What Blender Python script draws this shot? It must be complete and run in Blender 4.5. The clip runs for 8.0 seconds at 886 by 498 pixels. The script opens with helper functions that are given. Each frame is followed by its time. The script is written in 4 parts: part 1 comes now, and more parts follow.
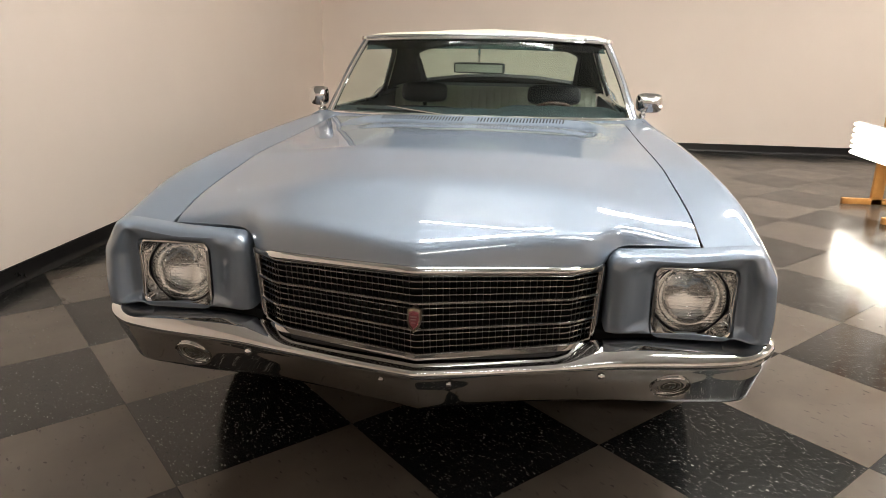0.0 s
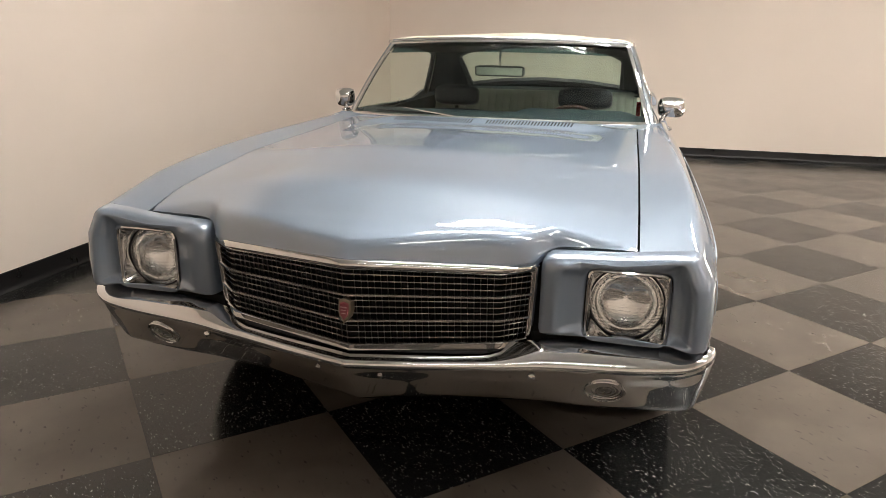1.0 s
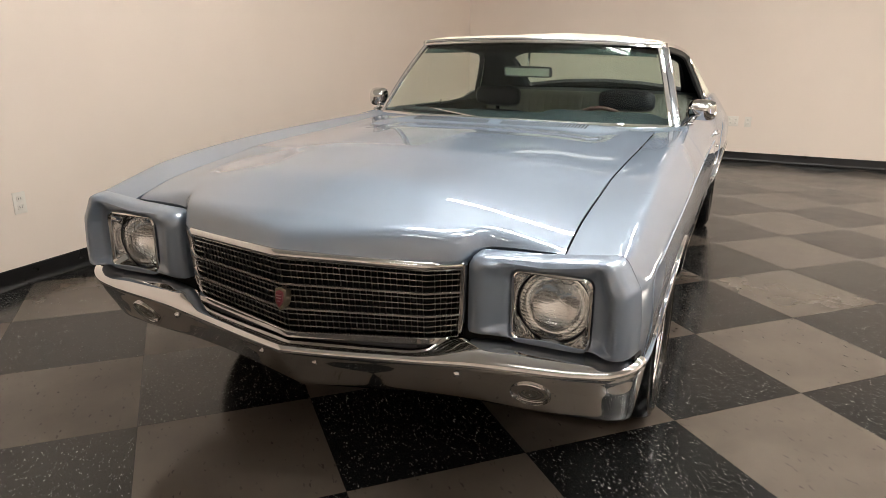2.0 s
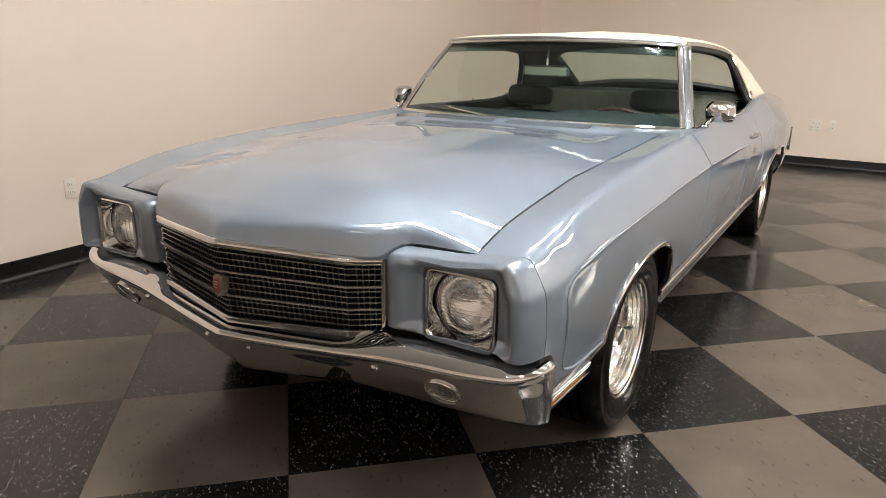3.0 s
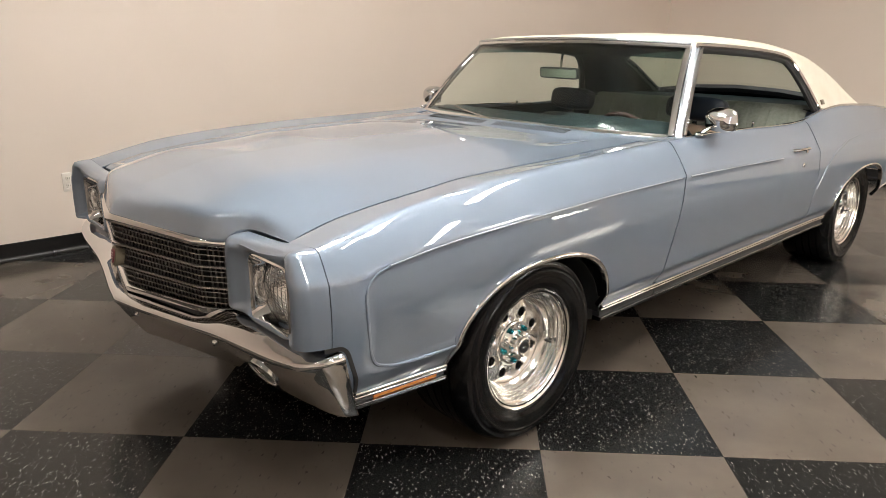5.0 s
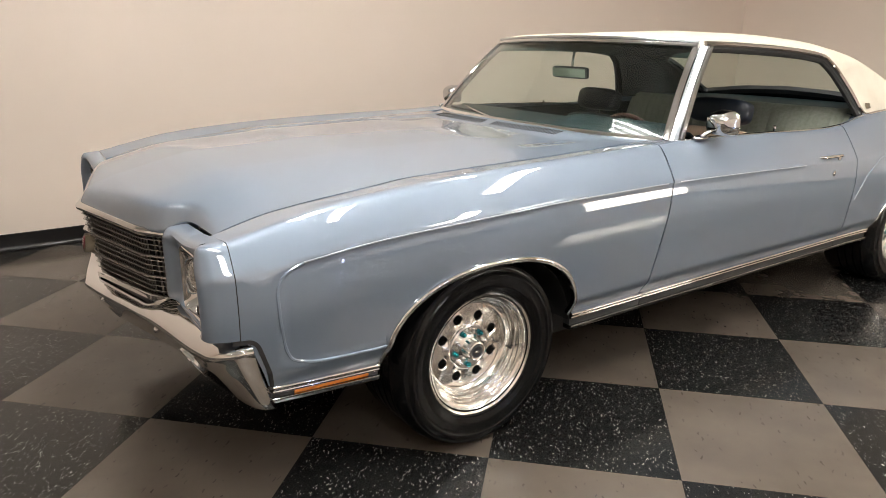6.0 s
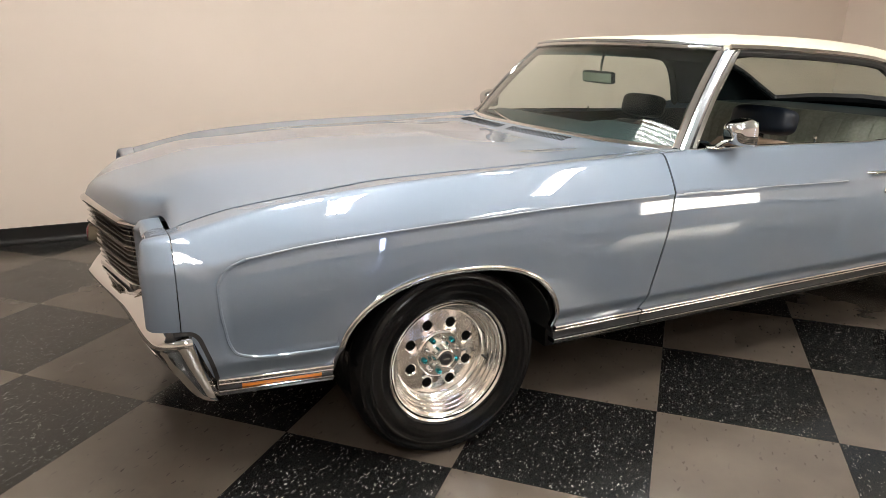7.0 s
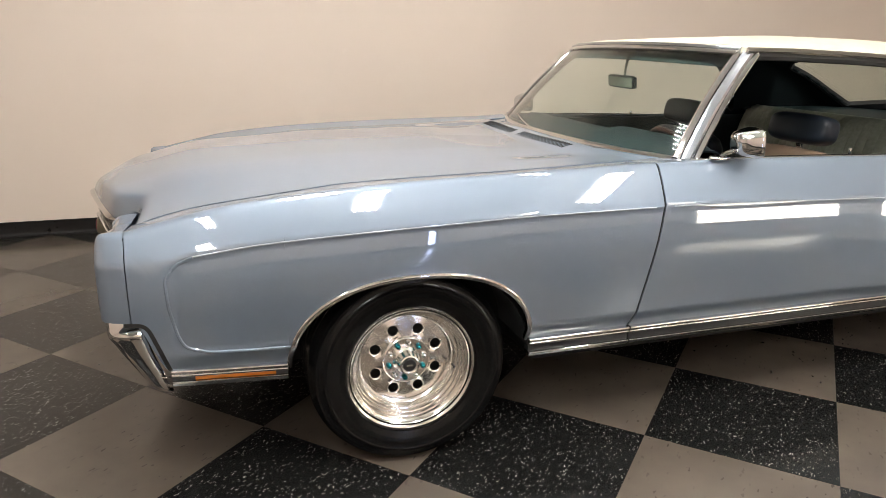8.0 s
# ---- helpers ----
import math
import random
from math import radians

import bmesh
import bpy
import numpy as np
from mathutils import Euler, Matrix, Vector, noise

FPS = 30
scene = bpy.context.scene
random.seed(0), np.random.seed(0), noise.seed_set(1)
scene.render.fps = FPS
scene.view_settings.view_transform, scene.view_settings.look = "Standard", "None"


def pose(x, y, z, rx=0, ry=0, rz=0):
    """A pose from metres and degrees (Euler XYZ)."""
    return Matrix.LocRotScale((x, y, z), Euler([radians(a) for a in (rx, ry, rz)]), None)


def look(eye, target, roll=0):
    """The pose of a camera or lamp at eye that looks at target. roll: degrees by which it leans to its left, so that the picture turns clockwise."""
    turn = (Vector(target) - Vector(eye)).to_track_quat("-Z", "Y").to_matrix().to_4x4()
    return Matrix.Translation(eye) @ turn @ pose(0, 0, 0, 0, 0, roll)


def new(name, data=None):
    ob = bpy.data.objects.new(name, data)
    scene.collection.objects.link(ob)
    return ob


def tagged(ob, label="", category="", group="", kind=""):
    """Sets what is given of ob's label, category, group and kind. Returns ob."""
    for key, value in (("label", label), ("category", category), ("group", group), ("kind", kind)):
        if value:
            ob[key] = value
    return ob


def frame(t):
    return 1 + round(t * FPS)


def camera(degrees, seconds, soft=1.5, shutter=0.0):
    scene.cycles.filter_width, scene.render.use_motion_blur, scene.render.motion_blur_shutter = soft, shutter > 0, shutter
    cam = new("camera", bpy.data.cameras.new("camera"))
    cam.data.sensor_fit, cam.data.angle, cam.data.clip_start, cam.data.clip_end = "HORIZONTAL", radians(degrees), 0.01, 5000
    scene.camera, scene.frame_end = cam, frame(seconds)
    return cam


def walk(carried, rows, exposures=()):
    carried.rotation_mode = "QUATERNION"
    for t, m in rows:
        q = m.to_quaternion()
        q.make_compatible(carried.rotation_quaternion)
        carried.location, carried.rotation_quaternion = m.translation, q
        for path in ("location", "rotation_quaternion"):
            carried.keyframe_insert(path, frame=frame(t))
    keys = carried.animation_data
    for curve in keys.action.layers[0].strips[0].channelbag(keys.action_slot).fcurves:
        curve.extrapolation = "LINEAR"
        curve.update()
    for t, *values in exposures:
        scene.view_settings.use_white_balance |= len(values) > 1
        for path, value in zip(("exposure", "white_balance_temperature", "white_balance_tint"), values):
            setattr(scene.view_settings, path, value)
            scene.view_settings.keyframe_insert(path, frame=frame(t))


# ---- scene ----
cam = camera(65.9, 8.0, soft=0.6)
# seconds, eye in metres, heading, pitch and roll in degrees
ROWS = [
    (0, 0.245, -2.453, 1.259, 6.81, -16.92, 0.96),
    (0.5, 0.423, -2.458, 1.259, 10.09, -16.66, 0.93),
    (1, 0.628, -2.431, 1.258, 14.47, -16.68, 0.85),
    (2.5, 1.252, -2.232, 1.259, 27.86, -16.71, 0.65),
    (3, 1.446, -2.127, 1.263, 31.92, -16.86, 0.68),
    (3.5, 1.636, -2.018, 1.261, 35.94, -16.85, 0.70),
    (4, 1.808, -1.896, 1.261, 39.20, -16.85, 0.78),
    (4.5, 1.984, -1.753, 1.256, 42.92, -16.68, 0.82),
    (6, 2.393, -1.248, 1.260, 54.59, -16.88, 0.89),
    (6.5, 2.493, -1.071, 1.260, 58.46, -16.73, 0.87),
    (7, 2.577, -0.890, 1.259, 63.39, -16.63, 0.94),
    (7.5, 2.648, -0.704, 1.257, 67.83, -16.44, 0.93),
    (8, 2.710, -0.496, 1.272, 72.26, -16.60, 0.73),
]


def aim(x, y, z, heading, pitch, roll):
    a, b = radians(heading), radians(pitch)
    way = Vector((-math.sin(a) * math.cos(b), math.cos(a) * math.cos(b), math.sin(b)))
    return look((x, y, z), Vector((x, y, z)) + way, roll)


walk(cam, [(t, aim(*row)) for t, *row in ROWS])

# ---- light ----
world = bpy.data.worlds.new("room_air")
scene.world = world
world.use_nodes = True
world.node_tree.nodes["Background"].inputs[0].default_value = (1.0, 0.93, 0.84, 1)
world.node_tree.nodes["Background"].inputs[1].default_value = 0.05
scene.view_settings.exposure = 0.0


# ---- materials ----
def material(name, color=(0.5, 0.5, 0.5), rough=0.5, metal=0.0, coat=0.0, coat_rough=0.03, specular=0.5):
    m = bpy.data.materials.new(name)
    m.use_nodes = True
    b = m.node_tree.nodes["Principled BSDF"]
    b.inputs["Base Color"].default_value = (*color, 1)
    b.inputs["Roughness"].default_value = rough
    b.inputs["Metallic"].default_value = metal
    b.inputs["Coat Weight"].default_value = coat
    b.inputs["Coat Roughness"].default_value = coat_rough
    b.inputs["Specular IOR Level"].default_value = specular
    return m


def nodes_of(m):
    return m.node_tree.nodes, m.node_tree.links, m.node_tree.nodes["Principled BSDF"]


def noise_of(m, scale, detail=4.0, rough=0.6, obj=True):
    n, l, b = nodes_of(m)
    co = n.new("ShaderNodeTexCoord")
    t = n.new("ShaderNodeTexNoise")
    t.inputs["Scale"].default_value, t.inputs["Detail"].default_value, t.inputs["Roughness"].default_value = scale, detail, rough
    l.new(co.outputs["Object"], t.inputs["Vector"])
    return t


def vary_color(m, scale, dark, light, lo=0.35, hi=0.65, detail=4.0):
    n, l, b = nodes_of(m)
    t = noise_of(m, scale, detail)
    r = n.new("ShaderNodeValToRGB")
    r.color_ramp.elements[0].position, r.color_ramp.elements[0].color = lo, (*dark, 1)
    r.color_ramp.elements[1].position, r.color_ramp.elements[1].color = hi, (*light, 1)
    l.new(t.outputs["Fac"], r.inputs["Fac"])
    l.new(r.outputs["Color"], b.inputs["Base Color"])
    return r


def vary_rough(m, scale, lo, hi, detail=4.0):
    n, l, b = nodes_of(m)
    t = noise_of(m, scale, detail)
    r = n.new("ShaderNodeMapRange")
    r.inputs["From Min"].default_value, r.inputs["From Max"].default_value = 0.3, 0.7
    r.inputs["To Min"].default_value, r.inputs["To Max"].default_value = lo, hi
    l.new(t.outputs["Fac"], r.inputs["Value"])
    l.new(r.outputs["Result"], b.inputs["Roughness"])


def bump(m, scale, strength, distance=0.002, detail=4.0):
    n, l, b = nodes_of(m)
    t = noise_of(m, scale, detail)
    p = n.new("ShaderNodeBump")
    p.inputs["Strength"].default_value, p.inputs["Distance"].default_value = strength, distance
    l.new(t.outputs["Fac"], p.inputs["Height"])
    l.new(p.outputs["Normal"], b.inputs["Normal"])


PAINT = material("blue_metallic_paint", (0.2, 0.25, 0.32), 0.56, 0.58, coat=1.0, coat_rough=0.01)
PAINT.node_tree.nodes["Principled BSDF"].inputs["Coat IOR"].default_value = 2.2
vary_color(PAINT, 900.0, (0.173, 0.219, 0.286), (0.219, 0.272, 0.346), 0.3, 0.7, 2.0)
PIN = material("pale_pinstripe", (0.31, 0.35, 0.41), 0.35, 0.2, coat=0.6)
CHROME = material("chrome", (0.68, 0.675, 0.67), 0.05, 1.0)
vary_rough(CHROME, 40.0, 0.025, 0.07)
BRIGHT = material("bright_trim", (0.66, 0.65, 0.63), 0.18, 1.0)
SILVERED = material("silvered_reflector", (0.95, 0.95, 0.93), 0.07, 1.0)
GREYMETAL = material("dull_grey_metal", (0.21, 0.175, 0.125), 0.45, 0.8)
DULLMETAL = material("dark_grille_metal", (0.12, 0.112, 0.10), 0.45, 0.9)
ALU = material("polished_aluminium", (0.90, 0.88, 0.84), 0.16, 1.0)
vary_rough(ALU, 60.0, 0.12, 0.24)
STAINLESS = material("stainless_strip", (0.46, 0.49, 0.53), 0.22, 1.0)
DARKGLASS = material("dark_lens", (0.07, 0.062, 0.05), 0.38, 0.1, coat=0.25)
BLACK = material("black_plastic", (0.012, 0.012, 0.013), 0.5)
VOID = material("black_underside", (0.006, 0.006, 0.006), 0.9)
RUBBER = material("tyre_rubber", (0.004, 0.004, 0.004), 0.2, specular=0.2)
vary_rough(RUBBER, 8.0, 0.13, 0.24)
SEAL = material("rubber_seal", (0.01, 0.01, 0.01), 0.6)
VINYL = material("cream_vinyl", (0.80, 0.74, 0.62), 0.5)
vary_color(VINYL, 6.0, (0.59, 0.54, 0.44), (0.66, 0.61, 0.51))
bump(VINYL, 500.0, 0.25, 0.001)
HEADLINER = material("dark_headliner", (0.006, 0.011, 0.012), 0.9, specular=0.2)
DASH = material("dark_teal_dash", (0.006, 0.014, 0.017), 0.55, specular=0.3)
bump(DASH, 400.0, 0.2, 0.001)
SEAT = material("navy_vinyl", (0.005, 0.008, 0.014), 0.42, specular=0.3)
bump(SEAT, 160.0, 0.06, 0.001)
CLOTH = material("sage_cloth", (0.28, 0.30, 0.25), 0.9)
vary_color(CLOTH, 60.0, (0.25, 0.27, 0.22), (0.31, 0.33, 0.28))
TAN = material("tan_vinyl", (0.30, 0.21, 0.15), 0.5)
WOOD = material("wood_rim", (0.03, 0.009, 0.006), 0.35, coat=0.3)
AMBER = material("amber_lens", (0.50, 0.15, 0.02), 0.15, coat=0.8)
RED = material("red_enamel", (0.20, 0.035, 0.045), 0.35, coat=0.3)
PINK = material("worn_pink_enamel", (0.36, 0.20, 0.20), 0.35, 0.4)
REDLENS = material("red_lens", (0.30, 0.01, 0.01), 0.15, coat=0.8)
TEAL = material("teal_anodised", (0.02, 0.22, 0.26), 0.25, 1.0)

GLASS = material("tinted_glass", (0.80, 0.90, 0.84), 0.0)
GLASS.node_tree.nodes["Principled BSDF"].inputs["Transmission Weight"].default_value = 1.0
GLASS.node_tree.nodes["Principled BSDF"].inputs["IOR"].default_value = 1.3
BAND_GLASS = material("dark_band_glass", (0.13, 0.24, 0.28), 0.0)
BAND_GLASS.node_tree.nodes["Principled BSDF"].inputs["IOR"].default_value = 1.1
BAND_GLASS.node_tree.nodes["Principled BSDF"].inputs["Transmission Weight"].default_value = 1.0
LENS = material("clear_lens", (0.95, 0.96, 0.97), 0.02)
LENS.node_tree.nodes["Principled BSDF"].inputs["Transmission Weight"].default_value = 1.0


def flutes(m):
    """Pressed flutes and prisms of a headlight lens, as relief."""
    n, l, b = nodes_of(m)
    co, cells, p = n.new("ShaderNodeTexCoord"), n.new("ShaderNodeTexVoronoi"), n.new("ShaderNodeBump")
    fit = n.new("ShaderNodeMapping")
    fit.inputs["Scale"].default_value = (62.0, 1.0, 105.0)
    cells.distance = "CHEBYCHEV"
    cells.inputs["Scale"].default_value = 1.0
    cells.inputs["Randomness"].default_value = 0.25
    p.inputs["Strength"].default_value, p.inputs["Distance"].default_value = 0.5, 0.004
    l.new(co.outputs["Object"], fit.inputs["Vector"])
    l.new(fit.outputs[0], cells.inputs["Vector"])
    l.new(cells.outputs["Distance"], p.inputs["Height"])
    l.new(p.outputs["Normal"], b.inputs["Normal"])


flutes(LENS)

WALL = material("cream_wall", (0.68, 0.59, 0.48), 0.6)
vary_color(WALL, 0.7, (0.735, 0.632, 0.548), (0.765, 0.66, 0.573))
bump(WALL, 180.0, 0.06, 0.001)
CEIL = material("white_ceiling", (0.66, 0.66, 0.64), 0.9)
vary_color(CEIL, 2.0, (0.64, 0.64, 0.61), (0.68, 0.68, 0.66))
BASE = material("black_baseboard", (0.007, 0.0065, 0.0065), 0.35, specular=0.3)
vary_rough(BASE, 12.0, 0.25, 0.5)
PLATE = material("white_plastic", (0.72, 0.67, 0.60), 0.35)
POST = material("orange_wood", (0.42, 0.19, 0.04), 0.5)
vary_color(POST, 5.0, (0.36, 0.15, 0.03), (0.48, 0.23, 0.06))


def tile_material(name, base, dark, fleck, amount, flake_scale):
    m = material(name, base, 0.2, specular=0.30)
    n, l, b = nodes_of(m)
    co, info = n.new("ShaderNodeTexCoord"), n.new("ShaderNodeObjectInfo")
    add = n.new("ShaderNodeVectorMath")
    add.operation = "MULTIPLY_ADD"
    l.new(info.outputs["Random"], add.inputs[0])
    add.inputs[1].default_value = (37.0, 19.0, 60.0)
    l.new(co.outputs["Object"], add.inputs[2])
    big = n.new("ShaderNodeTexNoise")
    big.inputs["Scale"].default_value, big.inputs["Detail"].default_value = 5.0, 8.0
    l.new(add.outputs[0], big.inputs["Vector"])
    mix = n.new("ShaderNodeMix")
    mix.data_type = "RGBA"
    mix.inputs["A"].default_value, mix.inputs["B"].default_value = (*dark, 1), (*base, 1)
    l.new(big.outputs["Fac"], mix.inputs["Factor"])
    warp = n.new("ShaderNodeTexNoise")
    warp.inputs["Scale"].default_value, warp.inputs["Detail"].default_value = 30.0, 3.0
    l.new(add.outputs[0], warp.inputs["Vector"])
    stretch = n.new("ShaderNodeVectorMath")
    stretch.operation = "MULTIPLY_ADD"
    stretch.inputs[1].default_value = (0.03, 0.03, 0.03)
    l.new(warp.outputs["Color"], stretch.inputs[0])
    l.new(add.outputs[0], stretch.inputs[2])
    squash = n.new("ShaderNodeMapping")
    squash.inputs["Scale"].default_value = (1.0, 0.27, 1.0)
    squash.inputs["Rotation"].default_value = (0, 0, 0.6)
    l.new(stretch.outputs[0], squash.inputs["Vector"])
    chips = n.new("ShaderNodeTexVoronoi")
    chips.inputs["Scale"].default_value = flake_scale
    l.new(squash.outputs[0], chips.inputs["Vector"])
    parts = n.new("ShaderNodeSeparateColor")
    l.new(chips.outputs["Color"], parts.inputs[0])
    some = n.new("ShaderNodeMath")
    some.operation = "GREATER_THAN"
    some.inputs[1].default_value = 1.0 - amount
    l.new(parts.outputs["Red"], some.inputs[0])
    near = n.new("ShaderNodeMath")
    near.operation = "LESS_THAN"
    near.inputs[1].default_value = 0.42
    l.new(chips.outputs["Distance"], near.inputs[0])
    both = n.new("ShaderNodeMath")
    both.operation = "MULTIPLY"
    l.new(some.outputs[0], both.inputs[0])
    l.new(near.outputs[0], both.inputs[1])
    fade = n.new("ShaderNodeMath")
    fade.operation = "MULTIPLY"
    power = n.new("ShaderNodeMath")
    power.operation = "POWER"
    power.inputs[1].default_value = 2.2
    l.new(parts.outputs["Green"], power.inputs[0])
    l.new(both.outputs[0], fade.inputs[0])
    l.new(power.outputs[0], fade.inputs[1])
    mix2 = n.new("ShaderNodeMix")
    mix2.data_type = "RGBA"
    mix2.inputs["B"].default_value = (*fleck, 1)
    l.new(fade.outputs[0], mix2.inputs["Factor"])
    l.new(mix.outputs["Result"], mix2.inputs["A"])
    l.new(mix2.outputs["Result"], b.inputs["Base Color"])
    r = n.new("ShaderNodeMapRange")
    r.inputs["From Min"].default_value, r.inputs["From Max"].default_value = 0.3, 0.7
    r.inputs["To Min"].default_value, r.inputs["To Max"].default_value = 0.13, 0.24
    l.new(big.outputs["Fac"], r.inputs["Value"])
    l.new(r.outputs["Result"], b.inputs["Roughness"])
    wave = n.new("ShaderNodeTexNoise")
    wave.inputs["Scale"].default_value = 14.0
    l.new(add.outputs[0], wave.inputs["Vector"])
    p = n.new("ShaderNodeBump")
    p.inputs["Strength"].default_value, p.inputs["Distance"].default_value = 0.06, 0.004
    l.new(wave.outputs["Fac"], p.inputs["Height"])
    l.new(p.outputs["Normal"], b.inputs["Normal"])
    return m


TILE_DARK = tile_material("black_vinyl_tile", (0.012, 0.0115, 0.011), (0.008, 0.008, 0.008), (0.25, 0.24, 0.22), 0.20, 255.0)
TILE_PALE = tile_material("taupe_vinyl_tile", (0.104, 0.085, 0.069), (0.062, 0.051, 0.041), (0.040, 0.032, 0.026), 0.11, 125.0)


def lamp_material(name, color, strength):
    m = material(name, (1, 1, 1))
    n, l, b = nodes_of(m)
    b.inputs["Emission Color"].default_value = (*color, 1)
    b.inputs["Emission Strength"].default_value = strength
    return m


TUBE = lamp_material("glowing_tube", (1.0, 0.97, 0.925), 84.5)
LOW_TUBE = lamp_material("warm_glowing_tube", (1.0, 0.93, 0.80), 12.5)
DAYLIGHT = lamp_material("outdoor_daylight", (0.45, 0.58, 1.0), 11.0)
CLEAR = material("clear_glass", (0.98, 0.99, 0.99), 0.0)
CLEAR.node_tree.nodes["Principled BSDF"].inputs["Transmission Weight"].default_value = 1.0
WHITEMETAL = material("white_enamel", (0.8, 0.8, 0.78), 0.3)


# ---- mesh helpers ----
def link(name, bm, mat, parent=None, label="", smooth=True, angle=38.0):
    mesh = bpy.data.meshes.new(name)
    bm.to_mesh(mesh)
    bm.free()
    mesh.materials.append(mat)
    if smooth:
        mesh.polygons.foreach_set("use_smooth", [True] * len(mesh.polygons))
        mesh.set_sharp_from_angle(angle=radians(angle))
    ob = new(name, mesh)
    if parent is not None:
        ob.parent = parent
    if label:
        ob["label"] = label
    return ob


def part(name, bm, mat, parent, label="", angle=38.0):
    return link(name, bm, mat, parent, label, True, angle)


def thing(name, at, label, category, group=""):
    ob = new(name)
    ob.location = at
    ob.empty_display_size = 0.2
    return tagged(ob, label, category, group)


def spline(*keys):
    """A smooth curve through (position, value) keys, with no overshoot."""
    xs, ys = np.array([k[0] for k in keys], float), np.array([k[1] for k in keys], float)
    d = np.diff(ys) / np.diff(xs)
    m = np.r_[d[0], np.where(d[:-1] * d[1:] > 0, 2 * d[:-1] * d[1:] / (d[:-1] + d[1:] + 1e-12), 0.0), d[-1]]

    def at(x):
        x = np.clip(x, xs[0], xs[-1])
        i = np.clip(np.searchsorted(xs, x) - 1, 0, len(xs) - 2)
        h = xs[i + 1] - xs[i]
        s = (x - xs[i]) / h
        return ((1 + 2 * s) * (1 - s) ** 2 * ys[i] + s * (1 - s) ** 2 * h * m[i]
                + s * s * (3 - 2 * s) * ys[i + 1] + s * s * (s - 1) * h * m[i + 1])

    return at


def rounded(points, radius, count, keep=0.0):
    """A polyline softened over about that radius and resampled evenly to count points."""
    p = np.array(points, float)
    s = np.r_[0, np.cumsum(np.linalg.norm(np.diff(p, axis=0), axis=1))]
    fine = np.linspace(0, s[-1], 400)
    q = np.stack([np.interp(fine, s, p[:, k]) for k in range(p.shape[1])], 1)
    sig = radius / max(s[-1], 1e-6) * 400
    if sig > 0.5:
        n = int(3 * sig) + 1
        w = np.exp(-0.5 * (np.arange(-n, n + 1) / sig) ** 2)
        w /= w.sum()
        a = np.concatenate([2 * q[0] - q[n:0:-1], q, 2 * q[-1] - q[-2:-n - 2:-1]]) if n < 399 else np.pad(q, ((n, n), (0, 0)), "edge")
        q = np.stack([np.convolve(a[:, k], w, "valid") for k in range(p.shape[1])], 1)
    s = np.r_[0, np.cumsum(np.linalg.norm(np.diff(q, axis=0), axis=1))]
    t = np.linspace(0, s[-1], count)
    return np.stack([np.interp(t, s, q[:, k]) for k in range(p.shape[1])], 1)


def sheet(rows, flip=False, closed_u=False, closed_v=False, keep=None, thick=0.0):
    """A bmesh grid from an array of rows of points; thick: its depth, towards the car's middle."""
    rows = np.asarray(rows, float)
    nu, nv = rows.shape[:2]
    bm = bmesh.new()
    v = [[bm.verts.new(p) for p in r] for r in rows]
    for i in range(nu if closed_u else nu - 1):
        for j in range(nv if closed_v else nv - 1):
            if keep is not None and not keep(i, j):
                continue
            a, b, c, d = v[i][j], v[(i + 1) % nu][j], v[(i + 1) % nu][(j + 1) % nv], v[i][(j + 1) % nv]
            face = [d, c, b, a] if flip else [a, b, c, d]
            if len({tuple(q.co) for q in face}) < 3:
                continue
            bm.faces.new(face)
    bmesh.ops.delete(bm, geom=[q for q in bm.verts if not q.link_faces], context="VERTS")
    bmesh.ops.remove_doubles(bm, verts=bm.verts, dist=1e-6)
    if thick:
        middle = Vector((0, 1.6, 0.55))
        bm.normal_update()
        if sum(f.normal.dot(f.calc_center_median() - middle) * f.calc_area() for f in bm.faces) < 0:
            bmesh.ops.reverse_faces(bm, faces=bm.faces)
            bm.normal_update()
        front, rim = list(bm.faces), [e for e in bm.edges if len(e.link_faces) == 1]
        inner = {q: bm.verts.new(q.co - q.normal * abs(thick)) for q in list(bm.verts)}
        for f in front:
            bm.faces.new([inner[q] for q in reversed(f.verts)])
        for e in rim:
            loop = e.link_loops[0]
            p, q = loop.vert, loop.link_loop_next.vert
            bm.faces.new([q, p, inner[p], inner[q]])
        bm.normal_update()
    return bm


def mirrored(bm):
    """The same shape on the other side of the middle plane x = 0."""
    other = bm.copy()
    bmesh.ops.scale(other, vec=(-1, 1, 1), verts=other.verts)
    bmesh.ops.reverse_faces(other, faces=other.faces)
    return other


def join(*some):
    out = bmesh.new()
    for bm in some:
        mesh = bpy.data.meshes.new("tmp")
        bm.to_mesh(mesh)
        out.from_mesh(mesh)
        bpy.data.meshes.remove(mesh)
        bm.free()
    return out


def box(x0, x1, y0, y1, z0, z1, bevel=0.0, segments=2):
    bm = bmesh.new()
    bmesh.ops.create_cube(bm, size=1.0)
    bmesh.ops.scale(bm, vec=(x1 - x0, y1 - y0, z1 - z0), verts=bm.verts)
    bmesh.ops.translate(bm, vec=((x0 + x1) / 2, (y0 + y1) / 2, (z0 + z1) / 2), verts=bm.verts)
    if bevel:
        bmesh.ops.bevel(bm, geom=list(bm.edges), offset=bevel, segments=segments, profile=0.5, affect="EDGES")
    return bm


def moved(bm, m):
    bmesh.ops.transform(bm, matrix=m, verts=bm.verts)
    return bm


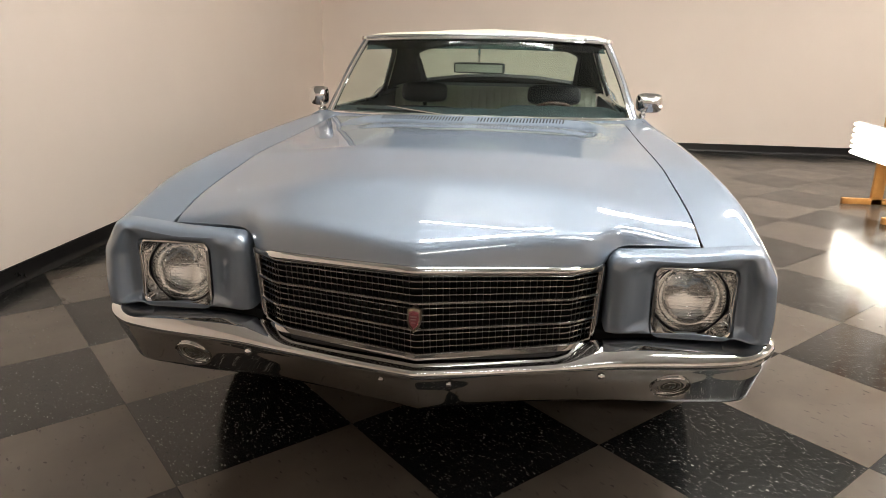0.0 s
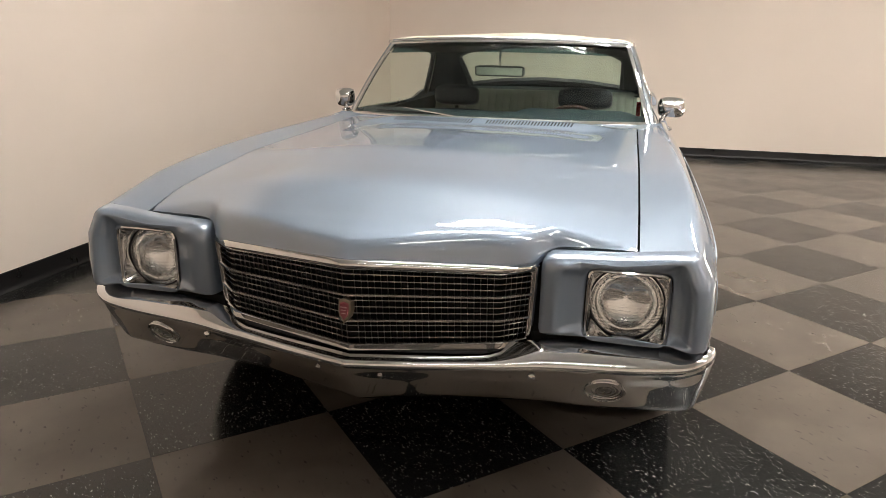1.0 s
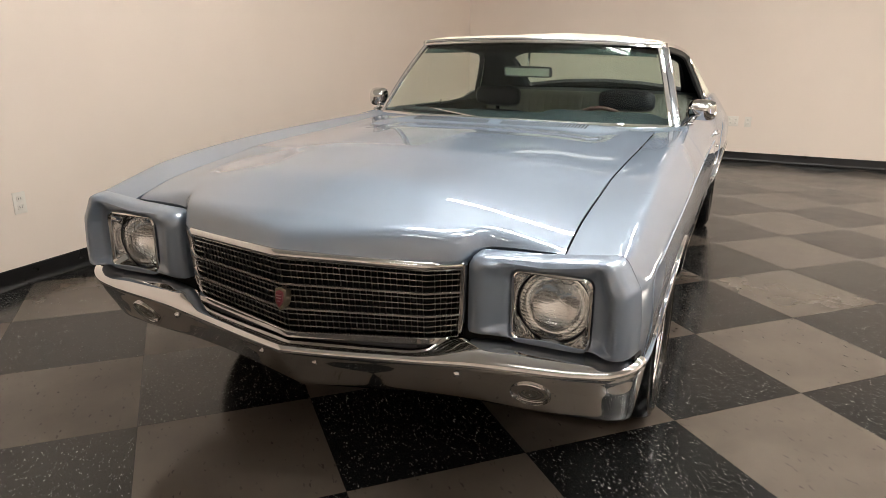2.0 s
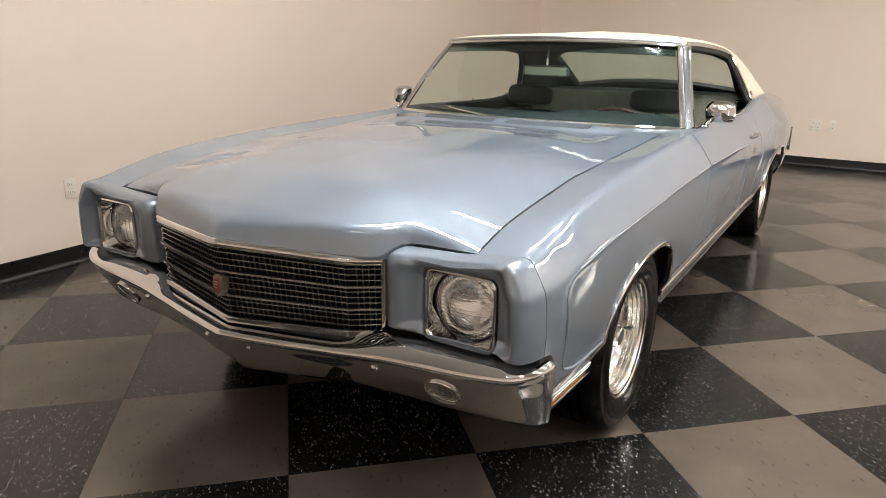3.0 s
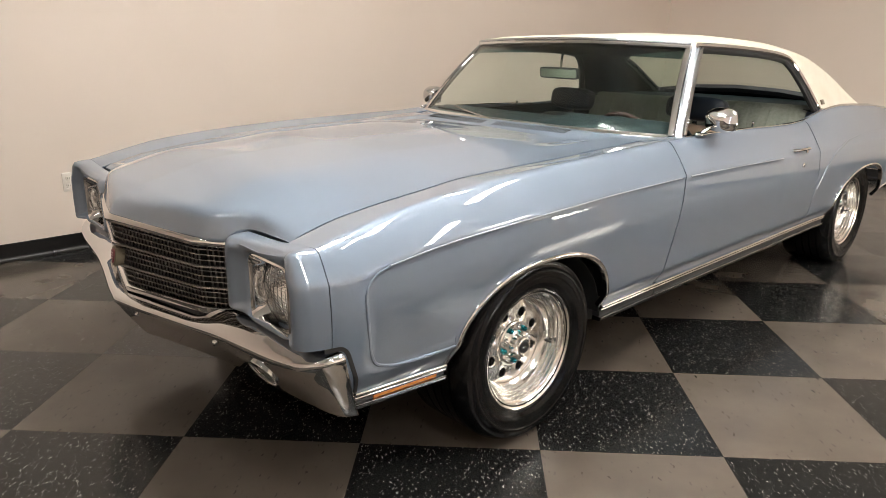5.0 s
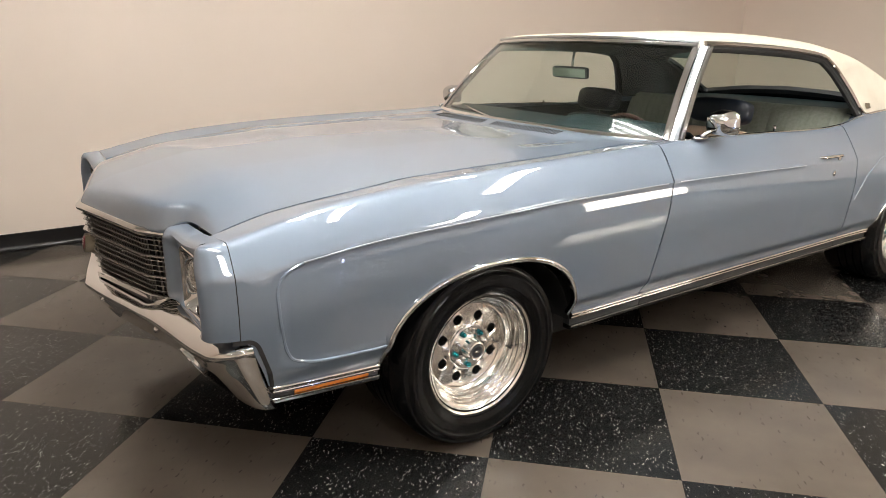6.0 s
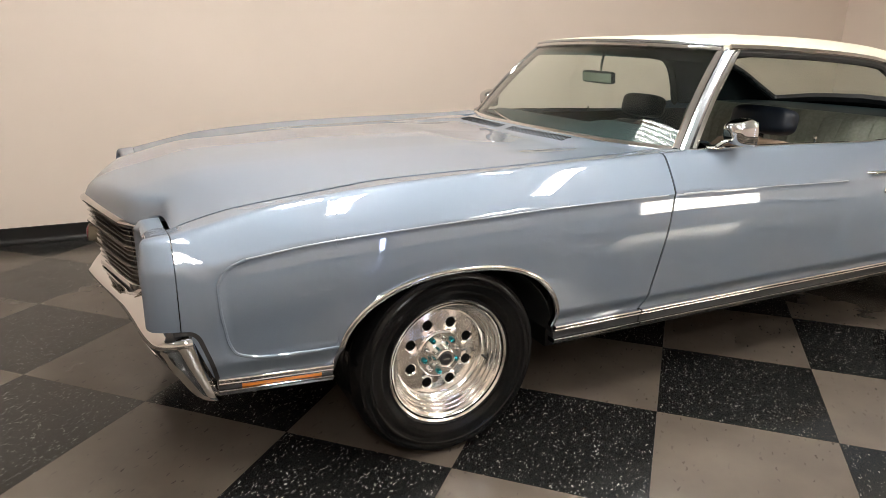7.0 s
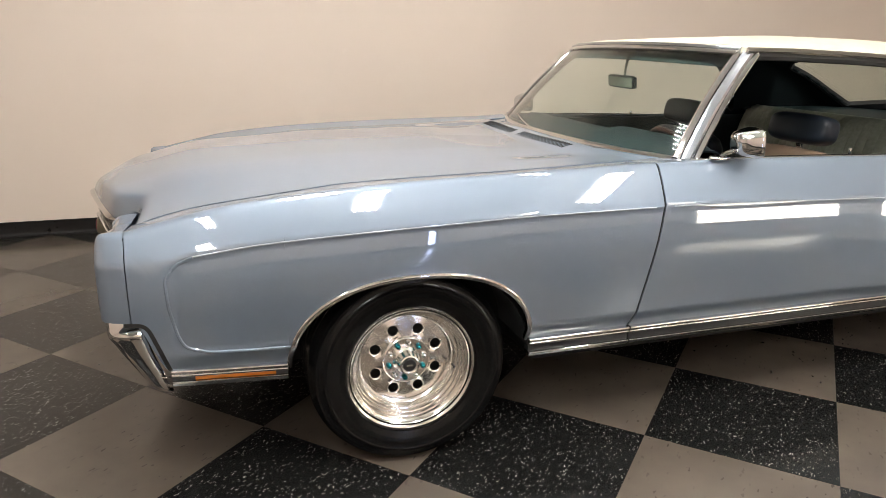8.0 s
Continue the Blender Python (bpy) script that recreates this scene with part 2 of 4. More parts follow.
def lathe(profile, steps=48, axis="x"):
    """A turned shape from (along, radius) pairs round the axis."""
    rows = []
    for k in range(steps):
        a = 2 * math.pi * k / steps
        if axis == "x":
            rows.append([(u, r * math.cos(a), r * math.sin(a)) for u, r in profile])
        elif axis == "y":
            rows.append([(r * math.cos(a), u, r * math.sin(a)) for u, r in profile])
        else:
            rows.append([(r * math.cos(a), r * math.sin(a), u) for u, r in profile])
    bm = sheet(rows, closed_u=True)
    bmesh.ops.recalc_face_normals(bm, faces=bm.faces)
    return bm


def sweep(path, section, up=(0, 0, 1), closed=False, caps=True, scales=None):
    """A section of (side, height) pairs carried along a path of points."""
    path = np.asarray(path, float)
    n = len(path)
    tang = np.gradient(path, axis=0)
    if closed:
        tang = np.roll(path, -1, 0) - np.roll(path, 1, 0)
    rows = []
    for i in range(n):
        t = Vector(tang[i]).normalized()
        u = Vector(up[i] if np.ndim(up) == 2 else up)
        side = t.cross(u).normalized()
        u = side.cross(t).normalized()
        k = 1.0 if scales is None else scales[i]
        rows.append([Vector(path[i]) + side * (a * k) + u * (b * k) for a, b in section])
    bm = sheet(rows, closed_u=closed, closed_v=True)
    if caps and not closed:
        bm.verts.ensure_lookup_table()
        for row in (rows[0], rows[-1]):
            ring = []
            for p in row:
                ring.append(min(bm.verts, key=lambda q: (q.co - p).length_squared))
            if len(set(ring)) == len(ring):
                try:
                    bm.faces.new(ring)
                except ValueError:
                    pass
    bmesh.ops.recalc_face_normals(bm, faces=bm.faces)
    return bm


def ring(radius, count=10, flat=1.0):
    return [(radius * math.cos(2 * math.pi * k / count), flat * radius * math.sin(2 * math.pi * k / count)) for k in range(count)]


def both_sides(name, make, mat, parent, label="", angle=38.0):
    """The left and the right one of a pair, each an object of its own."""
    bm = make()
    other = mirrored(bm)
    return part(name, bm, mat, parent, label, angle), part(name, other, mat, parent, label, angle)


# ---- the room ----
LEFT, BACK, RIGHT, NEAR, TOP = -2.38, 6.32, 5.7, -5.4, 3.12


def slab(name, x0, x1, y0, y1, z0, z1, mat, label):
    return tagged(link(name, box(x0, x1, y0, y1, z0, z1), mat, smooth=False), label, "wall", kind="structure")


slab("wall_west", LEFT - 0.2, LEFT, NEAR - 0.2, BACK + 0.2, -0.1, TOP, WALL, "smooth cream painted wall beside the car")
slab("wall_north", LEFT, RIGHT, BACK, BACK + 0.2, -0.1, TOP, WALL, "smooth cream painted wall behind the car")
# East and south walls are unseen, set close to brighten the car's reflections.
SLIT = (1.37, 1.50, 0.02, 2.05)
east = join(box(RIGHT, RIGHT + 0.2, NEAR - 0.2, SLIT[0], -0.1, TOP), box(RIGHT, RIGHT + 0.2, SLIT[1], BACK + 0.2, -0.1, TOP),
            box(RIGHT, RIGHT + 0.2, SLIT[0], SLIT[1], -0.1, SLIT[2]), box(RIGHT, RIGHT + 0.2, SLIT[0], SLIT[1], SLIT[3], TOP))
tagged(link("wall_east", east, WALL, smooth=False), "unseen smooth cream painted wall closing the room", "wall", kind="structure")
window = tagged(new("window_1"), "narrow upright sidelight with a dark frame and daylight behind it", "window", kind="structure")
window.location = (RIGHT + 0.1, SLIT[0], SLIT[2])
wide, tall = SLIT[1] - SLIT[0], SLIT[3] - SLIT[2]
part("window_frame", join(box(-0.03, 0.03, 0.0, 0.02, 0.0, tall), box(-0.03, 0.03, wide - 0.02, wide, 0.0, tall), box(-0.03, 0.03, 0.02, wide - 0.02, 0.0, 0.02), box(-0.03, 0.03, 0.02, wide - 0.02, tall - 0.02, tall)), BLACK, window)
pane = part("pane", box(-0.003, 0.003, 0.02, wide - 0.02, 0.02, tall - 0.02), CLEAR, window)
pane.visible_shadow = False
tagged(link("backdrop", box(RIGHT + 0.35, RIGHT + 0.37, SLIT[0] - 0.5, SLIT[1] + 0.5, -0.1, TOP), DAYLIGHT, smooth=False), "plain pale blue daylight outside the sidelight", "backdrop", kind="structure")
slab("wall_south", LEFT, RIGHT, NEAR - 0.2, NEAR, -0.1, TOP, WALL, "unseen smooth cream painted wall closing the room")
tagged(link("ceiling", box(LEFT - 0.2, RIGHT + 0.2, NEAR - 0.2, BACK + 0.2, TOP, TOP + 0.15), CEIL, smooth=False), "plain off-white showroom ceiling", "ceiling", kind="structure")


def skirting(name, a, b):
    """A black vinyl cove base from a to b, with the room on its left."""
    sec = [(0.0, 0.0), (0.022, 0.0), (0.014, 0.006), (0.007, 0.016), (0.005, 0.03), (0.004, 0.098), (0.0, 0.102)]
    ob = link(name, sweep([a, b], [(-s, h) for s, h in sec]), BASE)
    return tagged(ob, "glossy black vinyl cove baseboard along the wall foot", "baseboard", kind="structure")


skirting("baseboard_west", (LEFT, BACK, 0.001), (LEFT, NEAR, 0.001))
skirting("baseboard_north", (RIGHT, BACK, 0.001), (LEFT, BACK, 0.001))
skirting("baseboard_east", (RIGHT, NEAR, 0.001), (RIGHT, BACK, 0.001))
skirting("baseboard_south", (LEFT, NEAR, 0.001), (RIGHT, NEAR, 0.001))

# ---- lamps ----
def tubes(parent, length, count, spacing):
    for k in range(count):
        y = (k - (count - 1) / 2) * spacing
        bm = lathe([(-length / 2, 0.0001), (-length / 2, 0.013), (length / 2, 0.013), (length / 2, 0.0001)], 12)
        part("tube", moved(bm, Matrix.Translation((0, y, 0))), TUBE, parent)


def tube_bank(at, turn, length=1.2, count=6, spacing=0.055):
    """A white fixture with a row of glowing tubes, its face down."""
    bank = thing("light_fixture", at, "white fluorescent ceiling fixture with a row of glowing tubes, some added as fill", "ceiling light", "fluorescent fixtures")
    bank.rotation_euler = (0, 0, radians(turn))
    w = count * spacing / 2 + 0.02
    part("housing", box(-length / 2 - 0.03, length / 2 + 0.03, -w, w, 0.02, 0.07, 0.006), WHITEMETAL, bank)
    tubes(bank, length, count, spacing)
    return bank


# The ones at (4.1, 2.3), (5.0, 4.2) and (0.9, -3.2) are added fill.
for x, y, n in ((2.05, 0.28, 4), (2.05, 2.15, 4), (4.1, -1.6, 5), (4.1, 2.3, 4), (0.35, -0.20, 7), (5.0, 4.2, 3), (2.05, -1.3, 3), (0.1, 1.45, 2), (0.9, -3.2, 1)):
    tube_bank((x, y, TOP - 0.07), 0, count=n)

# ---- the car: lines of its body, in metres from the middle of the front axle ----
car = thing("car", (0, 0, 0), "light metallic blue hardtop coupe with cream vinyl roof on chequered floor", "car")
crest_z = spline((-0.84, 0.770), (-0.77, 0.790), (-0.66, 0.815), (-0.5, 0.848), (-0.3, 0.869), (0, 0.887), (0.3, 0.897), (0.8, 0.907), (1.0, 0.911), (1.5, 0.906), (2.0, 0.895), (2.2, 0.902), (2.45, 0.940), (2.7, 0.952), (3.2, 0.935), (3.7, 0.895), (4.1, 0.850), (4.22, 0.825))
crest_x = spline((-0.84, 0.815), (-0.77, 0.832), (-0.5, 0.832), (0, 0.825), (0.5, 0.815), (1.0, 0.802), (1.9, 0.805), (2.5, 0.815), (3.2, 0.80), (4.0, 0.775), (4.22, 0.75))
stripe_z = spline((-0.84, 0.715), (-0.67, 0.725), (-0.58, 0.738), (-0.43, 0.756), (-0.2, 0.768), (0.1, 0.778), (0.4, 0.786), (0.8, 0.788), (1.2, 0.782), (1.7, 0.769), (2.2, 0.760), (3.0, 0.760), (4.22, 0.70))
bulge_x = spline((-0.84, 0.868), (-0.7, 0.893), (-0.5, 0.908), (0, 0.913), (1, 0.911), (2, 0.908), (2.4, 0.915), (2.7, 0.928), (3.1, 0.932), (3.6, 0.915), (4.22, 0.86))
lower_x = spline((-0.84, 0.835), (-0.6, 0.848), (0.4, 0.850), (2.3, 0.850), (2.8, 0.865), (3.4, 0.86), (4.22, 0.80))
seam_z = spline((-0.98, 0.730), (-0.85, 0.759), (-0.75, 0.784), (-0.6, 0.821), (-0.3, 0.857), (-0.15, 0.872), (0.43, 0.889), (0.8, 0.903), (0.95, 0.906))
SEAM = 0.692


def smooth(x):
    x = np.clip(x, 0, 1)
    return x * x * (3 - 2 * x)


def door_front(z):
    return 0.765 + 0.15 * (z - 0.4)


def door_rear(z):
    return 2.22 - 0.06 * (z - 0.4)


def arch(y, middle, foot, rise, reach):
    u = min(abs(y - middle) / reach, 1.0)
    return foot + rise * (1 - u ** 2.3) ** (1 / 2.3)


def flank_x(y, z):
    """The flank bows outward, widest a hand's breadth under the pinstripe."""
    zs, bx, lx = stripe_z(y), bulge_x(y), lower_x(y)
    mid = zs - 0.10
    q = abs((z - mid) / (mid - 0.36))
    tuck = 0.452 - 0.032 * float(smooth((y + 0.45) / 0.7))
    return bx - (bx - lx) * (0.56 * (math.sqrt(1 + q * q / 0.035) - 1) / 4.44 + 0.44 * max(0.0, (tuck - z) / 0.056))


def surf_x(y, z):
    """Half the body's width at a height of its flank, under the shoulder."""
    zs = stripe_z(y)
    if z <= zs:
        return flank_x(y, z) - emboss(y, z)
    w = (z - zs) / (crest_z(y) - zs)
    low = flank_x(y, zs)
    return low + (crest_x(y) - low) * w


def emboss(y, z):
    """The flank's panel lies a little deeper inside the pinstripe's loop."""
    a, b = stripe_z(y) - z, y + 0.668
    c = z - 0.456 if y < -0.3 else 1.0
    r = 0.05
    d = min(a, b, c)
    if a < r and b < r:
        d = r - math.hypot(r - a, r - b)
    elif c < r and b < r:
        d = r - math.hypot(r - c, r - b)
    return 0.005 * float(smooth((d + 0.004) / 0.014)) * float(1 - smooth((y - 1.72) / 0.1))


def section(y, foot, top, count, soft=0.013):
    """Flank from its foot to the pinstripe, then the rounded shoulder to the panel's inner edge."""
    zs = stripe_z(y)
    low = [(float(flank_x(y, z)), z) for z in np.linspace(foot, zs, 24)]
    (x0, z0), (x1, z1) = low[-1], (float(crest_x(y)) + 0.002, float(crest_z(y)) + 0.006)
    bow = 0.004 * float(smooth((y + 0.8) / 0.3))
    slope = [(x0 + (x1 - x0) * k + 4 * bow * k * (1 - k) * 0.78, z0 + (z1 - z0) * k + 4 * bow * k * (1 - k) * 0.62) for k in (0.0, 0.2, 0.4, 0.6, 0.8, 1.0)]
    rise = rounded(slope + top, soft, 40)
    return rounded(low + [tuple(p) for p in rise[1:]], 0.004, count)


def flank(ys, foot, top, count, shear=None):
    """A body panel from its lower edge over the shoulder to its inner edge."""
    rows = []
    for y in ys:
        row = []
        for x, z in section(y, foot(y), top(y), count):
            yy = y + (shear(y, z) if shear else 0.0)
            row.append((x - (emboss(y, z) if z < stripe_z(y) + 0.02 else 0.0), yy, z))
        rows.append(row)
    return sheet(rows, flip=True, thick=0.004)


def steps(a, b, size, *arches):
    ys = list(np.linspace(a, b, int((b - a) / size) + 2))
    for middle, reach in arches:
        ys = [y for y in ys if abs(y - middle) > reach] + [middle + reach * math.sin(k) for k in np.linspace(-math.pi / 2, math.pi / 2, 70)]
    return sorted(ys)


def fender_foot(y):
    if abs(y - 0.01) <= 0.375:
        return arch(y, 0.01, 0.362, 0.264, 0.375)
    if y < -0.694:
        return 0.402 + 0.15 * min((-0.694 - y) / 0.054, 1.0)
    return 0.402 - 0.03 * smooth((y + 0.7) / 0.33) if y < 0 else 0.366


def fender():
    return flank(steps(-0.766, 0.807, 0.014, (0.01, 0.375)), fender_foot, lambda y: [(SEAM + 0.0015, seam_z(y) - 0.001)], 64,
                 lambda y, z: (door_front(z) - 0.81) * smooth((y - 0.5) / 0.307))


def door_shell():
    def shear(y, z):
        return (door_front(z) - 0.81) * (1 - smooth((y - 0.813) / 0.6)) + (door_rear(z) - 2.20) * smooth((y - 1.67) / 0.53)
    return flank(steps(0.8145, 2.1955, 0.02), lambda y: 0.366, lambda y: [(0.778, crest_z(y) + 0.004)], 56, shear)


def quarter_foot(y):
    if abs(y - 2.946) <= 0.40:
        return arch(y, 2.946, 0.366, 0.245, 0.40)
    return 0.366 if y < 2.9 else 0.366 + 0.055 * smooth((y - 3.346) / 0.06) + 0.06 * smooth((y - 3.4) / 0.6)


def quarter_top(y):
    z = crest_z(y)
    k = float(smooth((y - 3.0) / 0.25))
    inner = 0.782 + (0.60 - 0.782) * k
    return [(inner, z + 0.006 + 0.008 * k)]


def quarter():
    return flank(steps(2.203, 4.20, 0.02, (2.946, 0.40)), quarter_foot, quarter_top, 60,
                 lambda y, z: (door_rear(z) - 2.20) * (1 - smooth((y - 2.203) / 0.3)))


both_sides("front_fender", fender, PAINT, car)
doors = both_sides("door", door_shell, PAINT, car, "long blue coupe door with chrome pull handle")
both_sides("rear_quarter_panel", quarter, PAINT, car)



# Black sheet behind each door gap; the gap's shade is put into its colour.
def gap_shade(line):
    zs = np.linspace(0.375, 0.885, 30)
    return sheet([[(float(surf_x(line(z), z)) - 0.011, line(z) + dy, z) for dy in (-0.03, 0.0, 0.03)] for z in zs], thick=0.003)


both_sides("door_gap_shade", lambda: gap_shade(door_front), VOID, car)
both_sides("door_gap_shade", lambda: gap_shade(door_rear), VOID, car)

# ---- hood ----
hood_front = spline((0, -0.962), (0.12, -0.935), (0.34, -0.874), (0.40, -0.852), (0.440, -0.822), (0.462, -0.792), (0.495, -0.766), (0.56, -0.757), (0.689, -0.754))
hood_edge = spline((0, 0.757), (0.37, 0.742), (0.44, 0.740), (0.47, 0.768), (0.52, 0.776), (0.689, 0.777))
hood_rear = spline((0, 0.752), (0.3, 0.768), (0.689, 0.832))
hood_crown = spline((-0.96, 0.052), (-0.9, 0.064), (-0.85, 0.070), (-0.7, 0.070), (-0.4, 0.051), (0, 0.035), (0.4, 0.030), (0.8, 0.016))
hood_shape = spline((0, 1.07), (0.2, 0.985), (0.32, 0.90), (0.40, 0.74), (0.52, 0.40), (0.62, 0.14), (0.689, 0.0))


def hood_top(x, y):
    kick = (1 - smooth((abs(x) - 0.46) / 0.13)) * (0.021 * smooth((y - 0.655) / 0.095) - 0.013 * smooth((y - 0.30) / 0.28))
    return seam_z(y) + hood_crown(y) * hood_shape(abs(x)) + kick


def hood():
    rows = []
    t = np.r_[0, np.geomspace(0.0009, 0.25, 44), np.linspace(0.27, 1.0, 44)]
    for x in np.linspace(-0.688, 0.688, 125):
        a, b, low = hood_front(abs(x)), hood_rear(abs(x)), hood_edge(abs(x))
        row = [(x, a + 0.012, low - 0.018), (x, a + 0.002, low - 0.004)]
        for k in t:
            y = a + (b - a) * k
            roll = 1 - math.exp(-((y - a) / 0.011) ** 1.15)
            row.append((x, y, low + (hood_top(x, y) - low) * roll))
        row.append((x, b + 0.002, row[-1][2] - 0.015))
        rows.append(row)
    return sheet(rows, thick=-0.004)


part("hood", hood(), PAINT, car, "long blue hood with a creased centre bulge")


def engine_bay():
    return join(box(-0.60, 0.60, -0.70, 0.72, 0.34, 0.72), box(-0.45, 0.45, -0.4, 0.72, 0.20, 0.36))


part("engine_bay", engine_bay(), VOID, car)
part("underbody", join(box(-0.60, 0.60, 0.6, 4.05, 0.20, 0.40), box(-0.66, 0.66, 0.50, 2.40, 0.19, 0.42), box(-0.78, 0.78, 0.62, 0.80, 0.3, 0.86)), VOID, car)


def wheel_well(middle):
    rows = []
    for x in (0.55, 0.60, 0.845):
        r = 0.30 if x < 0.58 else 0.385
        rows.append([(x, middle + r * math.cos(a), 0.33 + (r - 0.075) * math.sin(a)) for a in np.linspace(0.03, math.pi - 0.03, 40)])
    return sheet(rows, thick=0.004)


both_sides("wheel_well", lambda: wheel_well(0.01), VOID, car)
both_sides("wheel_well", lambda: wheel_well(2.946), VOID, car)

# ---- nose panels round the headlights ----
LAMP = (0.674, 0.646)


def polar(outline, angles, at=LAMP):
    """Points of a closed outline in the given directions from a middle."""
    p = np.array(outline + outline[:1], float) - np.array(at)
    out = []
    for a in angles:
        d = np.array([math.cos(a), math.sin(a)])
        best = 0.0
        for q, r in zip(p[:-1], p[1:]):
            e = r - q
            det = d[0] * -e[1] + d[1] * e[0]
            if abs(det) < 1e-12:
                continue
            k = (q[0] * -e[1] + q[1] * e[0]) / det
            m = (d[0] * q[1] - d[1] * q[0]) / det
            if k > 0 and -1e-6 <= m <= 1 + 1e-6:
                best = max(best, k)
        out.append((at[0] + d[0] * best, at[1] + d[1] * best))
    return out


def soft_outline(points, radius):
    """A closed polygon with rounded corners."""
    p = [Vector(q) for q in points]
    out = []
    n = len(p)
    for i in range(n):
        a, b, c = p[i - 1], p[i], p[(i + 1) % n]
        r = radius[i] if isinstance(radius, (list, tuple)) else radius
        r = min(r, (a - b).length * 0.49, (c - b).length * 0.49)
        s, e = b + (a - b).normalized() * r, b + (c - b).normalized() * r
        for k in np.linspace(0, 1, 8):
            out.append(tuple((1 - k) ** 2 * s + 2 * k * (1 - k) * b + k * k * e))
    return out


ANGLES = list(np.linspace(0, 2 * math.pi, 160, endpoint=False))
NOSE = soft_outline([(0.640, 0.556), (0.460, 0.556), (0.460, 0.768), (0.640, 0.7755)], [0.0, 0.012, 0.040, 0.0]) + [tuple(p) for p in section(-0.766, 0.556, [(0.645, 0.7755)], 60)[::-1]]
BEZEL = soft_outline([(0.578, 0.556), (0.578, 0.740), (0.772, 0.740), (0.772, 0.556)], 0.028)


def grown(curve, amount, at=LAMP):
    out = []
    for x, z in curve:
        d = math.hypot(x - at[0], z - at[1])
        out.append((at[0] + (x - at[0]) * (d + amount) / d, at[1] + (z - at[1]) * (d + amount) / d))
    return out


def nose_panel():
    outer, inner = polar(NOSE, ANGLES), polar(BEZEL, ANGLES)
    rows = []
    def drawn(inset, side):
        return [(x - side * float(smooth((x - 0.77) / 0.08)), z) for x, z in grown(outer, -inset)]

    def ridge(x):
        return float(smooth((x - 0.775) / 0.05))

    def cheek(x):
        return 1 - float(smooth((x - 0.50) / 0.05))

    for inset, side, y in ((0.0, 0.0, -0.7685), (0.0, 0.004, -0.785), (0.002, 0.010, -0.800), (0.005, 0.016, -0.811), (0.011, 0.022, -0.819), (0.018, 0.026, -0.823)):
        rows.append([(x, y - (0.022 * ridge(x) + 0.006 * cheek(x)) * smooth((-0.785 - y) / 0.03), z) for x, z in drawn(inset, side)])
    a, b = drawn(0.018, 0.026), grown(inner, 0.004)
    for k, y, out, puff in ((0.10, -0.825, -0.020, -0.010), (0.18, -0.825, -0.017, -0.013), (0.28, -0.825, -0.008, -0.014), (0.38, -0.825, 0.004, -0.011), (0.50, -0.8245, 0.013, -0.005), (0.62, -0.824, 0.017, 0.001),
                            (0.80, -0.822, 0.015, 0.004), (0.92, -0.818, 0.009, 0.003), (0.98, -0.810, 0.002, 0.0), (1.0, -0.790, 0.0, 0.0)):
        rows.append([(p[0] + (q[0] - p[0]) * k, y + out * ridge(p[0]) + puff * cheek(p[0]), p[1] + (q[1] - p[1]) * k) for p, q in zip(a, b)])
    bm = sheet(rows, closed_v=True)
    bmesh.ops.recalc_face_normals(bm, faces=bm.faces)
    return bm


nose = both_sides("headlight_surround", nose_panel, PAINT, car, "blue rounded panel framing the headlight")


def bezel():
    inner = [(LAMP[0] + 0.0945 * math.cos(a), LAMP[1] + 0.0945 * math.sin(a)) for a in ANGLES]
    outer = polar(BEZEL, ANGLES)
    rows = [[(x, -0.790, z) for x, z in grown(outer, 0.003)], [(x, -0.805, z) for x, z in grown(outer, 0.002)], [(x, -0.808, z) for x, z in grown(outer, -0.003)],
            [(x, -0.803, z) for x, z in grown(outer, -0.008)]]
    a = grown(outer, -0.010)
    for k, y in ((0.0, -0.798), (0.45, -0.785), (0.85, -0.770), (1.0, -0.766)):
        rows.append([(p[0] + (q[0] - p[0]) * k, y, p[1] + (q[1] - p[1]) * k) for p, q in zip(a, inner)])
    rows.append([(x, -0.735, z) for x, z in inner])
    bm = sheet(rows, closed_v=True)
    bmesh.ops.recalc_face_normals(bm, faces=bm.faces)
    return bm


def lamp_dish():
    bm = lathe([(-0.750, 0.093), (-0.757, 0.093), (-0.758, 0.089), (-0.745, 0.087), (-0.722, 0.074), (-0.705, 0.050), (-0.698, 0.0001)], 48, "y")
    return moved(bm, Matrix.Translation((LAMP[0], 0, LAMP[1])))


def lamp_lens():
    bm = lathe([(-0.756, 0.0895), (-0.766, 0.0875), (-0.777, 0.072), (-0.785, 0.048), (-0.789, 0.02), (-0.790, 0.0001), (-0.786, 0.0001), (-0.781, 0.048), (-0.773, 0.070), (-0.760, 0.085)], 48, "y")
    return moved(bm, Matrix.Translation((LAMP[0], 0, LAMP[1])))


AHEAD = Matrix.Translation((0, -0.009, 0))
for side in (1, -1):
    flip = (lambda b: b) if side == 1 else mirrored
    head = part("headlight", flip(moved(bezel(), AHEAD)), CHROME, car, "round sealed-beam headlight in a square chrome bezel")
    part("reflector", flip(moved(lamp_dish(), AHEAD)), SILVERED, head)
    part("lens", flip(moved(lamp_lens(), AHEAD)), LENS, head, "clear fluted glass lens")
    part("retaining_ring", flip(moved(lathe([(-0.752, 0.0895), (-0.762, 0.0905), (-0.764, 0.093), (-0.760, 0.0945), (-0.745, 0.0945)], 48, "y"), AHEAD @ Matrix.Translation((LAMP[0], 0, LAMP[1])))), BLACK, head)

# ---- grille ----
grille = part("grille", box(-0.40, 0.40, -0.80, -0.77, 0.47, 0.74), VOID, car, "black grille with fine chrome bars in a chrome frame")


